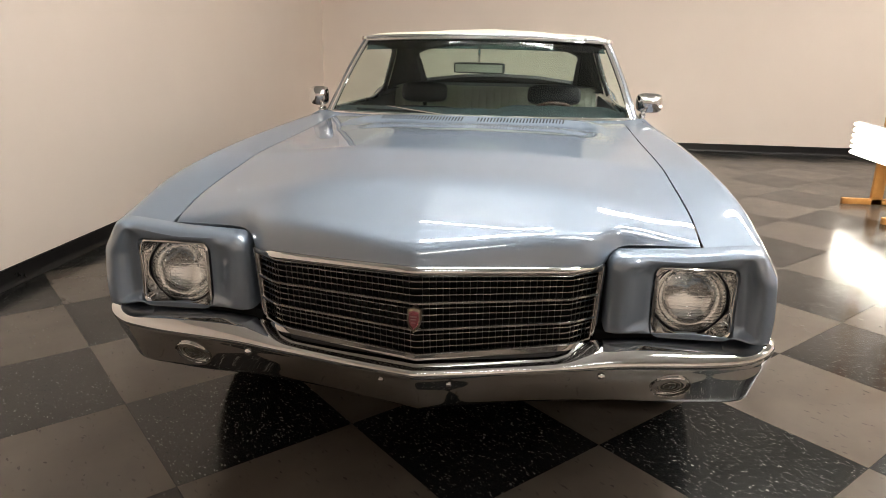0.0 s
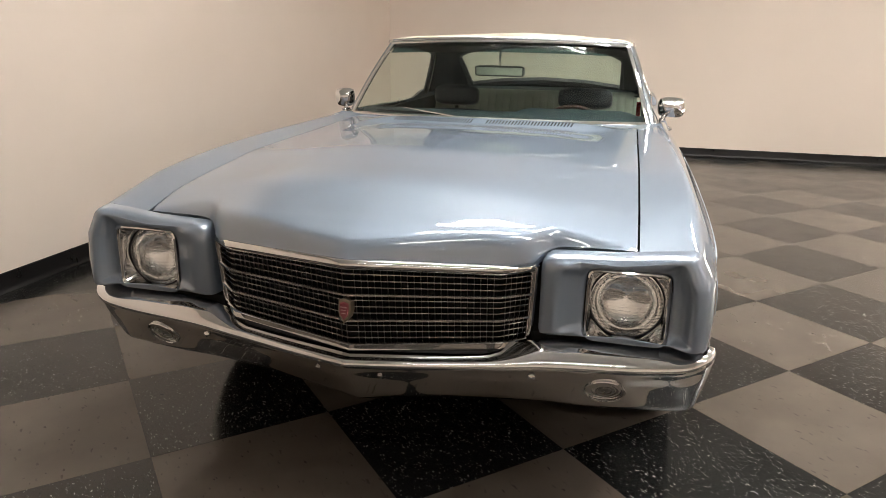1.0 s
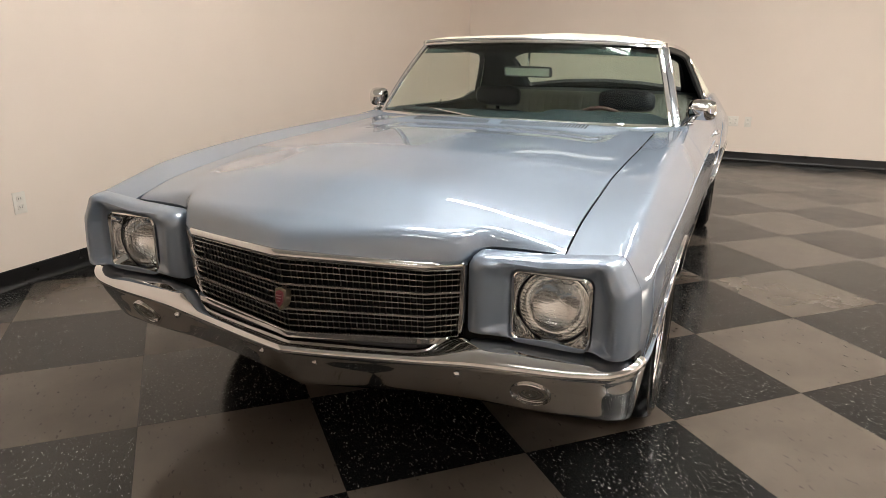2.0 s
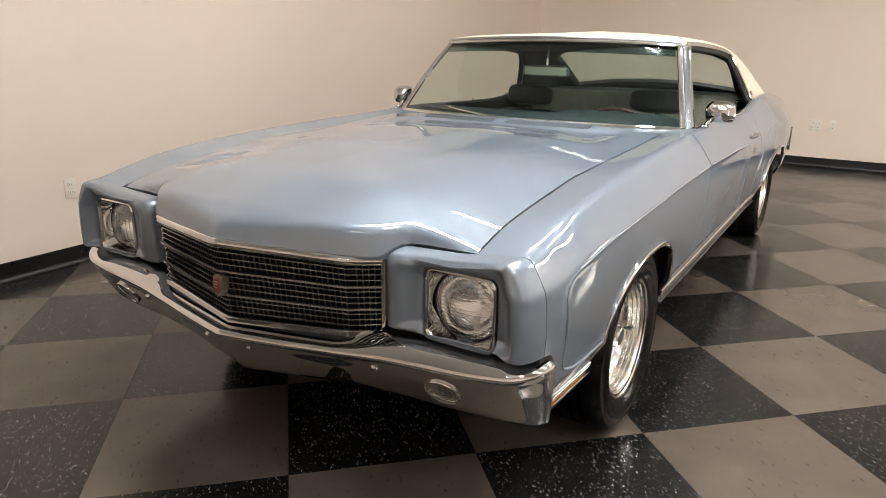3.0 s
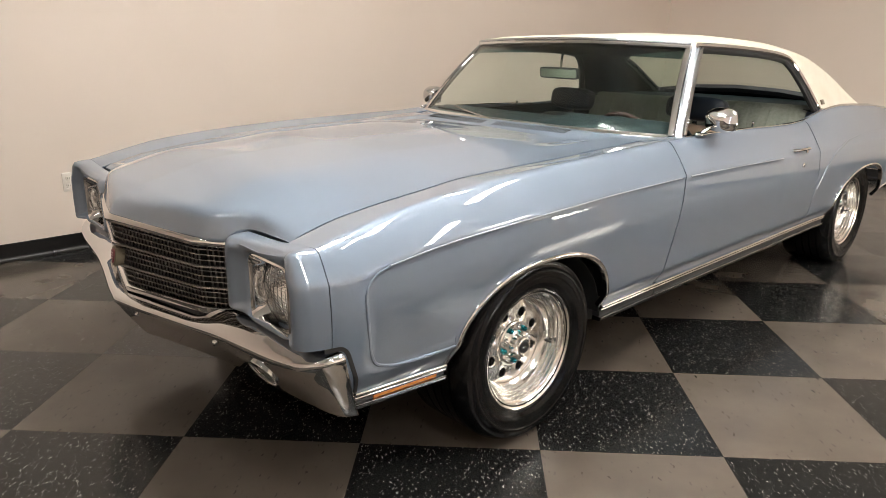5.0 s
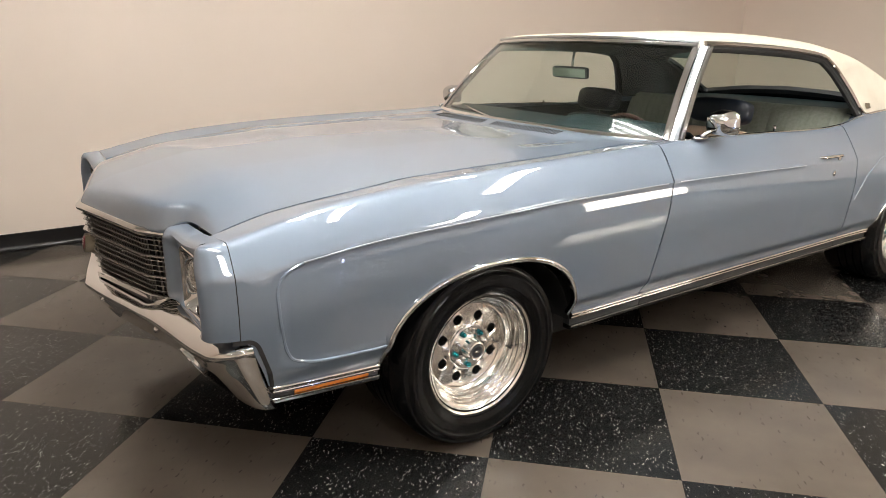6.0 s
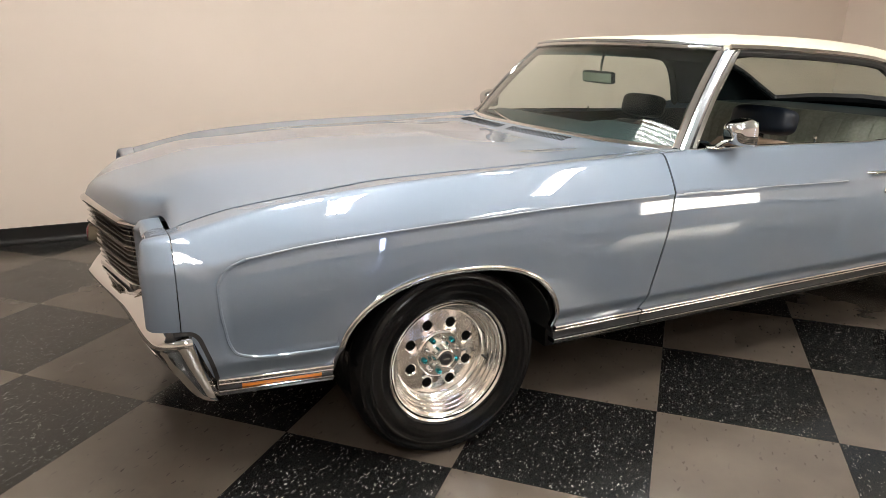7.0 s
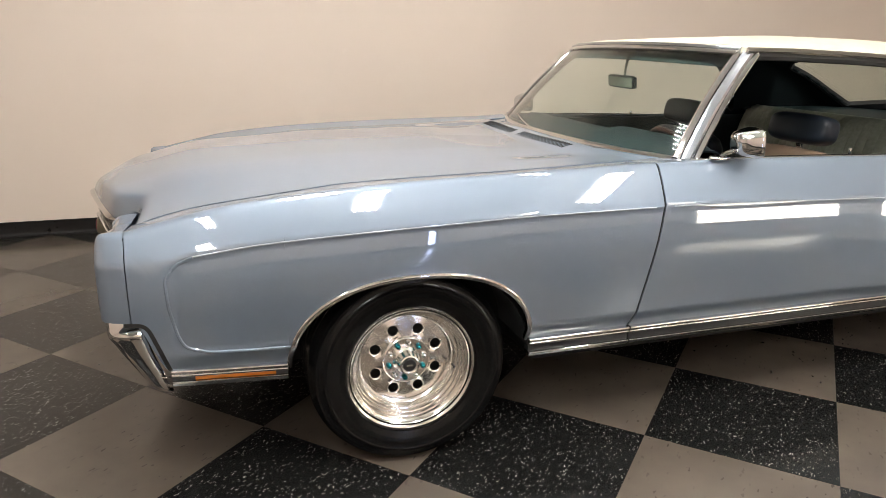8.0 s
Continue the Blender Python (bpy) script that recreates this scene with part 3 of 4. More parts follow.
def grille_line(h):
    """The grille's face at the share h of its height: middle, bend and outer end."""
    top = [(0.0, -0.962, 0.737), (0.368, -0.862, 0.726), (0.440, -0.800, 0.722)]
    low = [(0.0, -0.930, 0.520), (0.368, -0.848, 0.536), (0.430, -0.788, 0.532)]
    return [Vector(a).lerp(Vector(b), 1 - h) for a, b in zip(top, low)]


def across(h, deep=0.0):
    m, b, o = [p + Vector((0, deep, 0)) for p in grille_line(h)]
    left = [Vector((-p.x, p.y, p.z)) for p in (o, b)]
    pts = [left[0], left[1], m, b, o]
    out = []
    for a, c, n in zip(pts[:-1], pts[1:], (3, 12, 12, 3)):
        out += [a.lerp(c, k / n) for k in range(n)]
    return [tuple(p) for p in out + [pts[-1]]]


def bar(h, wide, tall, deep=0.0):
    return sweep(across(h, deep), [(-wide, -tall), (wide, -tall), (wide, tall * 0.6), (wide * 0.6, tall), (-wide * 0.6, tall), (-wide, tall * 0.6)])


for h in (1 / 3, 2 / 3):
    part("bright_bar", bar(h, 0.010, 0.0034, -0.005), BRIGHT, grille)
for k in range(1, 12):
    if k % 4:
        part("fine_bar", bar(k / 12, 0.0060, 0.0016, 0.001), BRIGHT, grille)


def uprights():
    out = []
    a0, a1, o1 = grille_line(1.0)
    b0, b1, o0 = grille_line(0.0)
    for seg, (p, q, r, s), n in (("m", (a0, a1, b0, b1), 23), ("s", (a1, o1, b1, o0), 6)):
        for k in range(1, n):
            top, low = p.lerp(q, k / n), r.lerp(s, k / n)
            path = [tuple(top + Vector((0, 0.015, 0))), tuple(low + Vector((0, 0.015, 0)))]
            out.append(sweep(path, [(-0.0008, -0.003), (0.0008, -0.003), (0.0008, 0.001), (0.0, 0.003), (-0.0008, 0.001)], up=(0, -1, 0)))
    bm = join(*out)
    return join(bm, mirrored(bm))


part("upright_bar", uprights(), DULLMETAL, grille, "thin upright grille bars")


def grille_back():
    return sheet([[Vector(p) + Vector((0, 0.03, 0)) for p in across(h)] for h in (0.0, 0.5, 1.0)], thick=-0.003)


part("grille_backing", grille_back(), VOID, grille)
part("grille_frame", sweep(across(1.03, -0.002), ring(0.0138, 16)), CHROME, grille, "chrome upper grille moulding")
part("grille_frame", bar(-0.03, 0.012, 0.009, 0.0), CHROME, grille)
part("grille_frame", bar(-0.12, 0.020, 0.008, 0.012), BLACK, grille)
for side in (1, -1):
    o1, o0 = grille_line(1.06)[2], grille_line(-0.06)[2]
    path = [(side * (o1.x + 0.006), o1.y - 0.003, o1.z), (side * (o0.x + 0.006), o0.y - 0.003, o0.z)]
    part("grille_frame", sweep(path, ring(0.0105, 16), up=(0, -1, 0)), CHROME, grille)

# ---- front bumper ----
bump_y = spline((0, -0.985), (0.10, -0.966), (0.36, -0.908), (0.45, -0.892), (0.58, -0.874), (0.72, -0.856), (0.80, -0.842))
bump_back = spline((0, 0.503), (0.34, 0.512), (0.42, 0.528), (0.50, 0.544), (0.60, 0.549), (0.90, 0.549))
bump_top = spline((0, 0.486), (0.20, 0.488), (0.38, 0.492), (0.50, 0.498), (0.70, 0.502), (0.82, 0.510), (0.88, 0.526), (0.90, 0.532))
bump_low = spline((0, 0.334), (0.10, 0.342), (0.30, 0.348), (0.50, 0.348), (0.66, 0.343), (0.90, 0.345))


def bumper_rail(reach, inset, turn, end):
    """A line along the bumper from the middle round to the left end, so far behind its ridge."""
    main = [(x, float(bump_y(x)) + inset) for x in np.linspace(0, reach, 80)]
    a, b, c = np.array(main[-1]), np.array(turn), np.array(end)
    return main + [tuple((1 - k) ** 2 * a + 2 * k * (1 - k) * b + k * k * c) for k in np.linspace(0, 1, 32)[1:]]


def bumper_half():
    ridge = bumper_rail(0.80, 0.0, (0.902, -0.822), (0.902, -0.744))
    ledge = bumper_rail(0.74, 0.078, (0.862, -0.772), (0.868, -0.744))
    lower = bumper_rail(0.77, 0.098, (0.868, -0.742), (0.872, -0.692))
    rows = []
    for p, l, q in zip(ridge, ledge, lower):
        u = min(p[0], 0.90)
        zr, zb, zt = float(bump_top(u)), float(bump_low(u)), float(bump_back(u))
        h = zr - zb
        up = [(1.05, zt - 0.03), (1.0, zt - 0.002), (0.70, zt * 0.86 + zr * 0.14), (0.32, zt * 0.50 + zr * 0.50 + 0.003), (0.08, zt * 0.12 + zr * 0.88 + 0.006), (0.0, zr - 0.002)]
        down = [(0.03, zr - 0.012), (0.12, zr - 0.14 * h), (0.31, zr - 0.36 * h), (0.63, zb + 0.34 * h), (0.88, zb + 0.10 * h), (1.0, zb + 0.005), (1.07, zb), (1.2, zb + 0.003)]
        prof = [(p[0] + (l[0] - p[0]) * f, p[1] + (l[1] - p[1]) * f, z) for f, z in up] + [(p[0] + (q[0] - p[0]) * f, p[1] + (q[1] - p[1]) * f, z) for f, z in down]
        rows.append([tuple(v) for v in rounded(prof, 0.004, 40)])
    return rows


def bumper_mesh():
    half = bumper_half()
    full = [[(-x, y, z) for x, y, z in r] for r in half[:0:-1]] + half
    bm = sheet(full, closed_v=True)
    for row in (full[0], full[-1]):
        bm.faces.new([min(bm.verts, key=lambda q: (q.co - Vector(p)).length_squared) for p in row])
    bmesh.ops.recalc_face_normals(bm, faces=bm.faces)
    return bm


bumper = part("front_bumper", bumper_mesh(), CHROME, car, "full-width pointed chrome front bumper")
part("bumper_filler", join(box(-0.43, 0.43, -0.86, -0.78, 0.44, 0.515), box(-0.76, 0.76, -0.785, -0.74, 0.44, 0.55)), VOID, car)
for side in (1, -1):
    at = Matrix.Translation((side * 0.640, -0.8262, 0.424)) @ pose(0, 0, 0, 31, 0, side * 6) @ Matrix.Diagonal((1.34, 1, 1.22, 1))
    lamp = part("parking_lamp", moved(lathe([(0.02, 0.0385), (-0.0015, 0.0385), (-0.003, 0.0375), (-0.0015, 0.0362), (0.008, 0.0355)], 40, "y"), at), CHROME, bumper, "round clear parking lamp in the bumper")
    part("lamp_lens", moved(lathe([(0.006, 0.036), (0.003, 0.031), (0.005, 0.029), (0.002, 0.023), (0.004, 0.021), (0.001, 0.014), (0.003, 0.012), (0.000, 0.005), (0.000, 0.0001)], 40, "y"), at), DARKGLASS, lamp)
    part("lamp_screw", moved(lathe([(0.003, 0.004), (-0.003, 0.004), (-0.005, 0.0001)], 12, "y"), at), CHROME, lamp)
    part("bumper_bolt", moved(lathe([(0.012, 0.009), (-0.001, 0.009), (-0.004, 0.006), (-0.005, 0.0001)], 16, "y"), Matrix.Translation((side * 0.46, -0.874, 0.462))), CHROME, bumper)
    part("bumper_clip", moved(box(-0.006, 0.006, -0.002, 0.006, -0.005, 0.005, 0.001, 1), Matrix.Translation((side * 0.085, -0.949, 0.448)) @ pose(0, 0, 0, 32, 0, 0)), BRIGHT, bumper)


# Dark strip laid on the fender along the gap at the bumper's end.
def end_gap():
    pts = rounded([(-0.785, 0.553), (-0.742, 0.553), (-0.728, 0.540), (-0.700, 0.455), (-0.688, 0.402)], 0.008, 30)
    path = [(float(surf_x(y, z)) + 0.001, y, z) for y, z in pts]
    return sweep(path, [(-0.007, -0.006), (-0.007, 0.001), (0.004, 0.001), (0.004, -0.006)], up=(1, 0, 0))


both_sides("bumper_gap_strip", end_gap, SEAL, car, "dark strip along the gap between bumper end and fender")

# ---- chrome strips along the flank ----
def on_flank(y, z, out=0.0):
    return (surf_x(y, z) + out, y, z)


def arch_strip(middle, foot, rise, reach):
    path = []
    for a in np.linspace(-math.pi / 2, math.pi / 2, 60):
        y = middle + reach * math.sin(a)
        path.append(on_flank(y, arch(y, middle, foot, rise, reach) + 0.004, 0.003))
    p = np.array(path)
    p = rounded(p, 0.006, 90)
    return sweep(p, [(-0.008, -0.012), (-0.008, 0.003), (-0.004, 0.006), (0.004, 0.006), (0.008, 0.003), (0.008, -0.012)], up=(1, 0, 0))


both_sides("wheel_arch_trim", lambda: arch_strip(0.01, 0.362, 0.264, 0.375), CHROME, car, "thin chrome lip round the wheel arch")
both_sides("wheel_arch_trim", lambda: arch_strip(2.946, 0.366, 0.245, 0.40), CHROME, car, "thin chrome lip round the wheel arch")


def strip(y0, y1, z0, z1, top_out, low_out, bow=0.004):
    ys = np.linspace(y0, y1, 12)
    h0, h1 = (z0[0], z1[0]), (z0[1], z1[1])
    rows = []
    for y in ys:
        k = (y - y0) / (y1 - y0)
        low, top = z0[0] + (z0[1] - z0[0]) * k, z1[0] + (z1[1] - z1[0]) * k
        x = float(lower_x(y))
        r = (top - low) / 2
        out = [(x + top_out + (low_out - top_out) * (1 - math.sin(a)) / 2 + bow * math.cos(a) ** 0.8, y, low + r + r * math.sin(a)) for a in np.linspace(math.pi / 2 - 0.01, 0.01 - math.pi / 2, 9)]
        rows.append([(x - 0.03, y, top)] + out + [(x - 0.03, y, low)])
    bm = sheet(rows, closed_v=True, flip=True)
    for end in (rows[0], rows[-1]):
        bm.faces.new([min(bm.verts, key=lambda q: (q.co - Vector(p)).length_squared) for p in end])
    bmesh.ops.recalc_face_normals(bm, faces=bm.faces)
    return bm


for y0, y1, za, zb in ((-0.685, -0.372, 0.402, 0.384), (0.395, 0.762, 0.366, 0.366), (0.768, 2.225, 0.366, 0.366), (2.230, 2.54, 0.366, 0.366)):
    d = 0.052 if y0 < 0 else 0.064
    both_sides("rocker_moulding", lambda: strip(y0, y1, (za - 0.013, zb - 0.013), (za, zb), 0.006, 0.006, 0.0065), CHROME, car, "ribbed chrome rocker moulding")
    both_sides("rocker_moulding", lambda: strip(y0, y1, (za - 0.0235, zb - 0.0235), (za - 0.0135, zb - 0.0135), 0.004, 0.004, 0.005), CHROME, car, "ribbed chrome rocker moulding")
    both_sides("rocker_groove", lambda: strip(y0, y1, (za - d + 0.016, zb - d + 0.016), (za - 0.024, zb - 0.024), -0.002, -0.002, 0.001), BLACK, car)
    both_sides("rocker_moulding", lambda: strip(y0, y1, (za - d, zb - d), (za - d + 0.0155, zb - d + 0.0155), 0.008, 0.003, 0.0018), CHROME, car)
both_sides("side_marker", lambda: strip(-0.625, -0.405, (0.3635, 0.3515), (0.3755, 0.3635), 0.002, 0.002, 0.003), AMBER, car, "amber side marker lamp set in the chrome moulding")


def pinstripe(points, wide=0.0019, proud=0.0010):
    p = rounded(points, 0.012, max(int(len(points) * 4), 60))
    path = [on_flank(y, z, 0.0008) for y, z in p]
    return sweep(path, [(-wide, -0.003), (-wide, 0.0002), (-wide * 0.5, proud), (wide * 0.5, proud), (wide, 0.0002), (wide, -0.003)], up=(1, 0, 0))


both_sides("crease_bead", lambda: pinstripe([(-0.362, 0.446), (-0.45, 0.449), (-0.585, 0.457), (-0.640, 0.475), (-0.657, 0.515), (-0.671, 0.60), (-0.674, 0.680), (-0.645, 0.716), (-0.60, 0.733)], 0.0045, 0.0022), PAINT, car)
both_sides("pinstripe", lambda: pinstripe([(y, float(stripe_z(y))) for y in np.linspace(-0.60, 0.79, 20)]), PIN, car)
both_sides("pinstripe", lambda: pinstripe([(y, float(stripe_z(y))) for y in np.linspace(0.86, 1.74, 14)]), PIN, car)

both_sides("crease_bead", lambda: pinstripe([(2.24, 0.56), (2.30, 0.66), (2.42, 0.74), (2.60, 0.785), (2.9, 0.805), (3.3, 0.805), (3.7, 0.790), (4.12, 0.760)], 0.006, 0.0025), PAINT, car)

# ---- wheels ----
def tyre_mesh(r, w, lip):
    prof = [(w, lip - 0.012), (w + 0.004, lip), (w + 0.008, lip + 0.006), (w + 0.010, lip + 0.0065), (w + 0.011, lip + 0.011), (w + 0.018, lip + 0.022), (w + 0.023, lip + 0.044), (w + 0.022, r - 0.052), (w + 0.024, r - 0.049), (w + 0.0235, r - 0.043), (w + 0.019, r - 0.040), (w + 0.013, r - 0.024), (w + 0.0135, r - 0.019), (w + 0.004, r - 0.012), (w - 0.016, r - 0.003), (w - 0.028, r)]
    for g in (0.045, 0.085, 0.125, 0.165):
        prof += [(w - g + 0.004, r), (w - g + 0.002, r - 0.007), (w - g - 0.003, r - 0.007), (w - g - 0.005, r)]
    prof += [(w - 0.235, r), (w - 0.25, r - 0.01), (w - 0.262, r - 0.05), (w - 0.255, lip)]
    return lathe(prof, 72)


def rim_mesh(lip, w, dish):
    return lathe([(w - 0.22, lip - 0.004), (w - 0.012, lip - 0.016), (w - 0.004, lip - 0.014), (w + 0.004, lip - 0.004), (w + 0.006, lip), (w + 0.003, lip + 0.001),
                  (w + 0.001, lip - 0.007), (w - 0.006, lip - 0.012), (w - 0.012, lip - 0.022), (-0.022, lip - 0.0235), (-0.0235, lip - 0.028), (-0.036, lip - 0.030), (-0.0375, lip - 0.0345), (-0.050, lip - 0.037), (-0.0515, lip - 0.042), (dish + 0.010, lip - 0.047), (dish + 0.004, lip - 0.052), (dish, lip - 0.058)], 72)


def disc_mesh(outer, dish):
    """The wheel's centre disc, with eight round holes and the bore of each rolled in."""
    bm = bmesh.new()
    hole_at, hole = 0.106, 0.0165
    sector = math.pi / 8
    for k in range(8):
        mid = 2 * math.pi * k / 8 + math.pi / 8
        def put(y, z, x):
            return bm.verts.new((x, y, z))
        n = 24
        inner, mid_ring, rim_ring, bore = [], [], [], []
        outline = []
        for q in range(n):
            b = 2 * math.pi * q / n
            d = np.array([math.cos(b), math.sin(b)])
            # edge of the sector in local radial/tangential terms
            lo, hi = 0.0, 0.2
            for _ in range(22):
                m = (lo + hi) / 2
                px, py = hole_at + d[0] * m, d[1] * m
                rad, ang = math.hypot(px, py), abs(math.atan2(py, px))
                if 0.046 < rad < outer and ang < sector:
                    lo = m
                else:
                    hi = m
            outline.append((hole_at + d[0] * lo, d[1] * lo))
        def world(px, py, x):
            c, s = math.cos(mid), math.sin(mid)
            return put(c * px - s * py, s * px + c * py, x)
        def height(px, py):
            r = math.hypot(px, py)
            return dish + 0.010 * (1 - ((r - 0.046) / (outer - 0.046)))
        ring0 = [world(px, py, height(px, py)) for px, py in outline]
        ring1 = [world(hole_at + 0.0205 * math.cos(2 * math.pi * q / n), 0.0205 * math.sin(2 * math.pi * q / n), dish + 0.0045) for q in range(n)]
        ring2 = [world(hole_at + hole * math.cos(2 * math.pi * q / n), hole * math.sin(2 * math.pi * q / n), dish + 0.001) for q in range(n)]
        ring3 = [world(hole_at + hole * math.cos(2 * math.pi * q / n), hole * math.sin(2 * math.pi * q / n), dish - 0.02) for q in range(n)]
        for a, b in ((ring0, ring1), (ring1, ring2), (ring2, ring3)):
            for q in range(n):
                bm.faces.new([a[q], a[(q + 1) % n], b[(q + 1) % n], b[q]])
    bmesh.ops.remove_doubles(bm, verts=bm.verts, dist=1e-5)
    bmesh.ops.recalc_face_normals(bm, faces=bm.faces)
    return bm


def wheel(x, y, r, back):
    w = thing("wheel", (0, 0, 0), "", "")
    for key in ("label", "category"):
        if key in w:
            del w[key]
    w.parent = car
    w.location = (x, y, r)
    w["label"] = "polished drag-style wheel with round holes and a wide black tyre"
    lip, dish = 0.203, -0.076
    part("tyre", tyre_mesh(r, 0.0, lip), RUBBER, w)
    part("rim", rim_mesh(lip, 0.0, dish), ALU, w)
    part("wheel_disc", disc_mesh(lip - 0.057, dish), ALU, w)
    part("disc_edge", join(lathe([(dish - 0.0015, lip - 0.075), (dish - 0.0010, lip - 0.056)], 72), lathe([(dish + 0.0085, 0.045), (dish + 0.005, 0.084)], 72)), ALU, w)
    part("brake_drum", lathe([(dish - 0.03, 0.0001), (dish - 0.03, 0.14), (dish - 0.09, 0.14)], 32), VOID, w)
    part("hub", lathe([(dish, 0.078), (dish + 0.013, 0.077), (dish + 0.016, 0.073), (dish + 0.014, 0.044), (dish + 0.020, 0.036), (dish + 0.046, 0.033), (dish + 0.054, 0.031), (dish + 0.056, 0.027), (dish + 0.054, 0.022), (dish + 0.054, 0.0001)], 48), ALU, w)
    part("centre_cap", lathe([(dish + 0.0545, 0.021), (dish + 0.0575, 0.019), (dish + 0.0575, 0.0001)], 24), BLACK, w, "black round centre cap")
    part("cap_mark", box(dish + 0.057, dish + 0.0585, -0.010, 0.010, -0.003, 0.003, 0.0005, 1), BRIGHT, w)
    for k in range(10):
        a = 2 * math.pi * k / 10 + 0.2
        rr = 0.058
        bm = lathe([(dish, 0.009), (dish + 0.022, 0.009), (dish + 0.026, 0.0075), (dish + 0.029, 0.004), (dish + 0.030, 0.0001)], 8)
        part("lug_nut", moved(bm, Matrix.Translation((0, rr * math.cos(a), rr * math.sin(a)))), TEAL if k % 2 else CHROME, w)
    part("valve_stem", moved(lathe([(-0.055, 0.004), (-0.030, 0.004), (-0.028, 0.0001)], 8), Matrix.Translation((0, 0.150, -0.03))), BLACK, w)
    return w


for x, y, r in ((0.856, 0.0, 0.315), (0.858, 2.946, 0.326)):
    wheel(x, y, r, y > 1)
    other = wheel(-x, y, r, y > 1)
    other.rotation_euler = (0, 0, math.pi)

# ---- cabin ----
ws_low_y = spline((0, 0.818), (0.25, 0.830), (0.5, 0.872), (0.735, 0.958))
ws_top_y = spline((0, 1.155), (0.3, 1.174), (0.5, 1.214), (0.615, 1.258))


def ws_point(u, v):
    """A point of the windscreen: u from the middle to the side, v from its foot to its top."""
    xl, xt = 0.735 * u, 0.612 * u
    low = Vector((xl, float(ws_low_y(abs(xl))), 0.918 - 0.006 * u * u))
    top = Vector((xt, float(ws_top_y(abs(xt))), 1.272 - 0.016 * u * u))
    p = low.lerp(top, v)
    n = math.sin(math.pi * v) * 0.012
    return p + Vector((0, -n * 0.7, n))


def windscreen():
    return sheet([[ws_point(u, v) for v in np.linspace(0, 1, 14)] for u in np.linspace(-1, 1, 41)], flip=True, thick=0.005)


ws = part("windscreen", windscreen(), GLASS, car, "green-tinted curved windscreen")
ws.visible_shadow = False
# Added dark glass band; it puts the headliner's darkness into the screen's top.
part("screen_top_band", sheet([[ws_point(u, v) + Vector((0, 0.006, -0.007)) for v in np.linspace(0.87, 1, 4)] for u in np.linspace(-0.98, 0.98, 30)], thick=0.002), BAND_GLASS, car, "dark blue-green band added along the windscreen's top")
FLAT = [(-0.010, -0.004), (0.010, -0.004), (0.010, 0.003), (0.005, 0.007), (-0.005, 0.007), (-0.010, 0.003)]


def strip_along(points, size=1.0, up=(0, -0.6, 0.8), section=FLAT):
    return sweep(points, [(a * size, b * size) for a, b in section], up=up)


part("windscreen_trim", strip_along([ws_point(u, 1.0) + Vector((0, -0.002, 0.004)) for u in np.linspace(-1.02, 1.02, 40)], 1.0), CHROME, car, "chrome header strip above the windscreen")
part("windscreen_trim", strip_along([ws_point(u, 1.0) + Vector((0, 0.010, 0.0185)) for u in np.linspace(-1.02, 1.02, 40)], 0.75), STAINLESS, car, "slim upper header strip under the vinyl roof")
part("windscreen_trim", strip_along([ws_point(u, 0.0) + Vector((0, -0.004, 0.0)) for u in np.linspace(-1.0, 1.0, 40)], 1.0), CHROME, car)


def pillar_path(dx, dy, a=0.0, b=1.0):
    return [ws_point(1.0, v) + Vector((dx, dy, 0)) for v in np.linspace(a, b, 14)]


both_sides("windscreen_trim", lambda: strip_along(pillar_path(0.006, 0.004, 0.0, 1.02), 1.2, (0.55, -0.7, 0.4)), CHROME, car)
both_sides("windscreen_pillar", lambda: strip_along(pillar_path(0.024, 0.034, -0.02, 1.03), 1.8, (0.8, -0.45, 0.35)), STAINLESS, car, "slim bright windscreen pillar")
both_sides("window_trim", lambda: strip_along(pillar_path(0.034, 0.066, 0.0, 1.0), 1.0, (0.9, -0.1, 0.4)), CHROME, car)

roof_z = spline((1.15, 1.286), (1.3, 1.304), (1.6, 1.322), (1.95, 1.333), (2.25, 1.326), (2.5, 1.295), (2.75, 1.215), (3.0, 1.090), (3.28, 0.945))
rail_z = spline((1.15, 1.272), (1.4, 1.270), (1.7, 1.262), (2.0, 1.246), (2.20, 1.222), (2.27, 1.180), (2.36, 1.075), (2.46, 0.948), (2.60, 0.950), (3.28, 0.930))


def side_in(z):
    return 0.790 - 0.43 * (z - 0.93)


def roof_section(y, count=60):
    zc, zr = float(roof_z(y)), float(rail_z(y))
    zr = min(zr, zc - 0.008)
    f = 0.15 + 0.85 * float(smooth((y - 1.15) / 0.5))
    zc += 0.010 * (1 - float(smooth((y - 1.15) / 0.5)))
    edge = max(zc - 0.075 * f, zr + 0.004)
    pts = [(0, zc), (0.30, zc - 0.012 * f), (0.50, zc - 0.036 * f), (side_in(edge) - 0.012, edge), (side_in(zr), zr)]
    return rounded(pts, 0.030, count)


def roof_rows():
    rows = []
    for y in np.linspace(1.15, 3.24, 110):
        half = roof_section(y)
        row = []
        for x, z in half:
            shift = (float(ws_top_y(min(abs(x), 0.615))) - 1.15 + 0.02) * (1 - smooth((y - 1.15) / 0.5))
            row.append((x, y + shift, z))
        rows.append([(-x, yy, z) for x, yy, z in row[:0:-1]] + row)
    return [[(x, y - 0.008, z - 0.022) for x, y, z in rows[0]]] + rows


ROOF = roof_rows()
MID = len(ROOF[0]) // 2


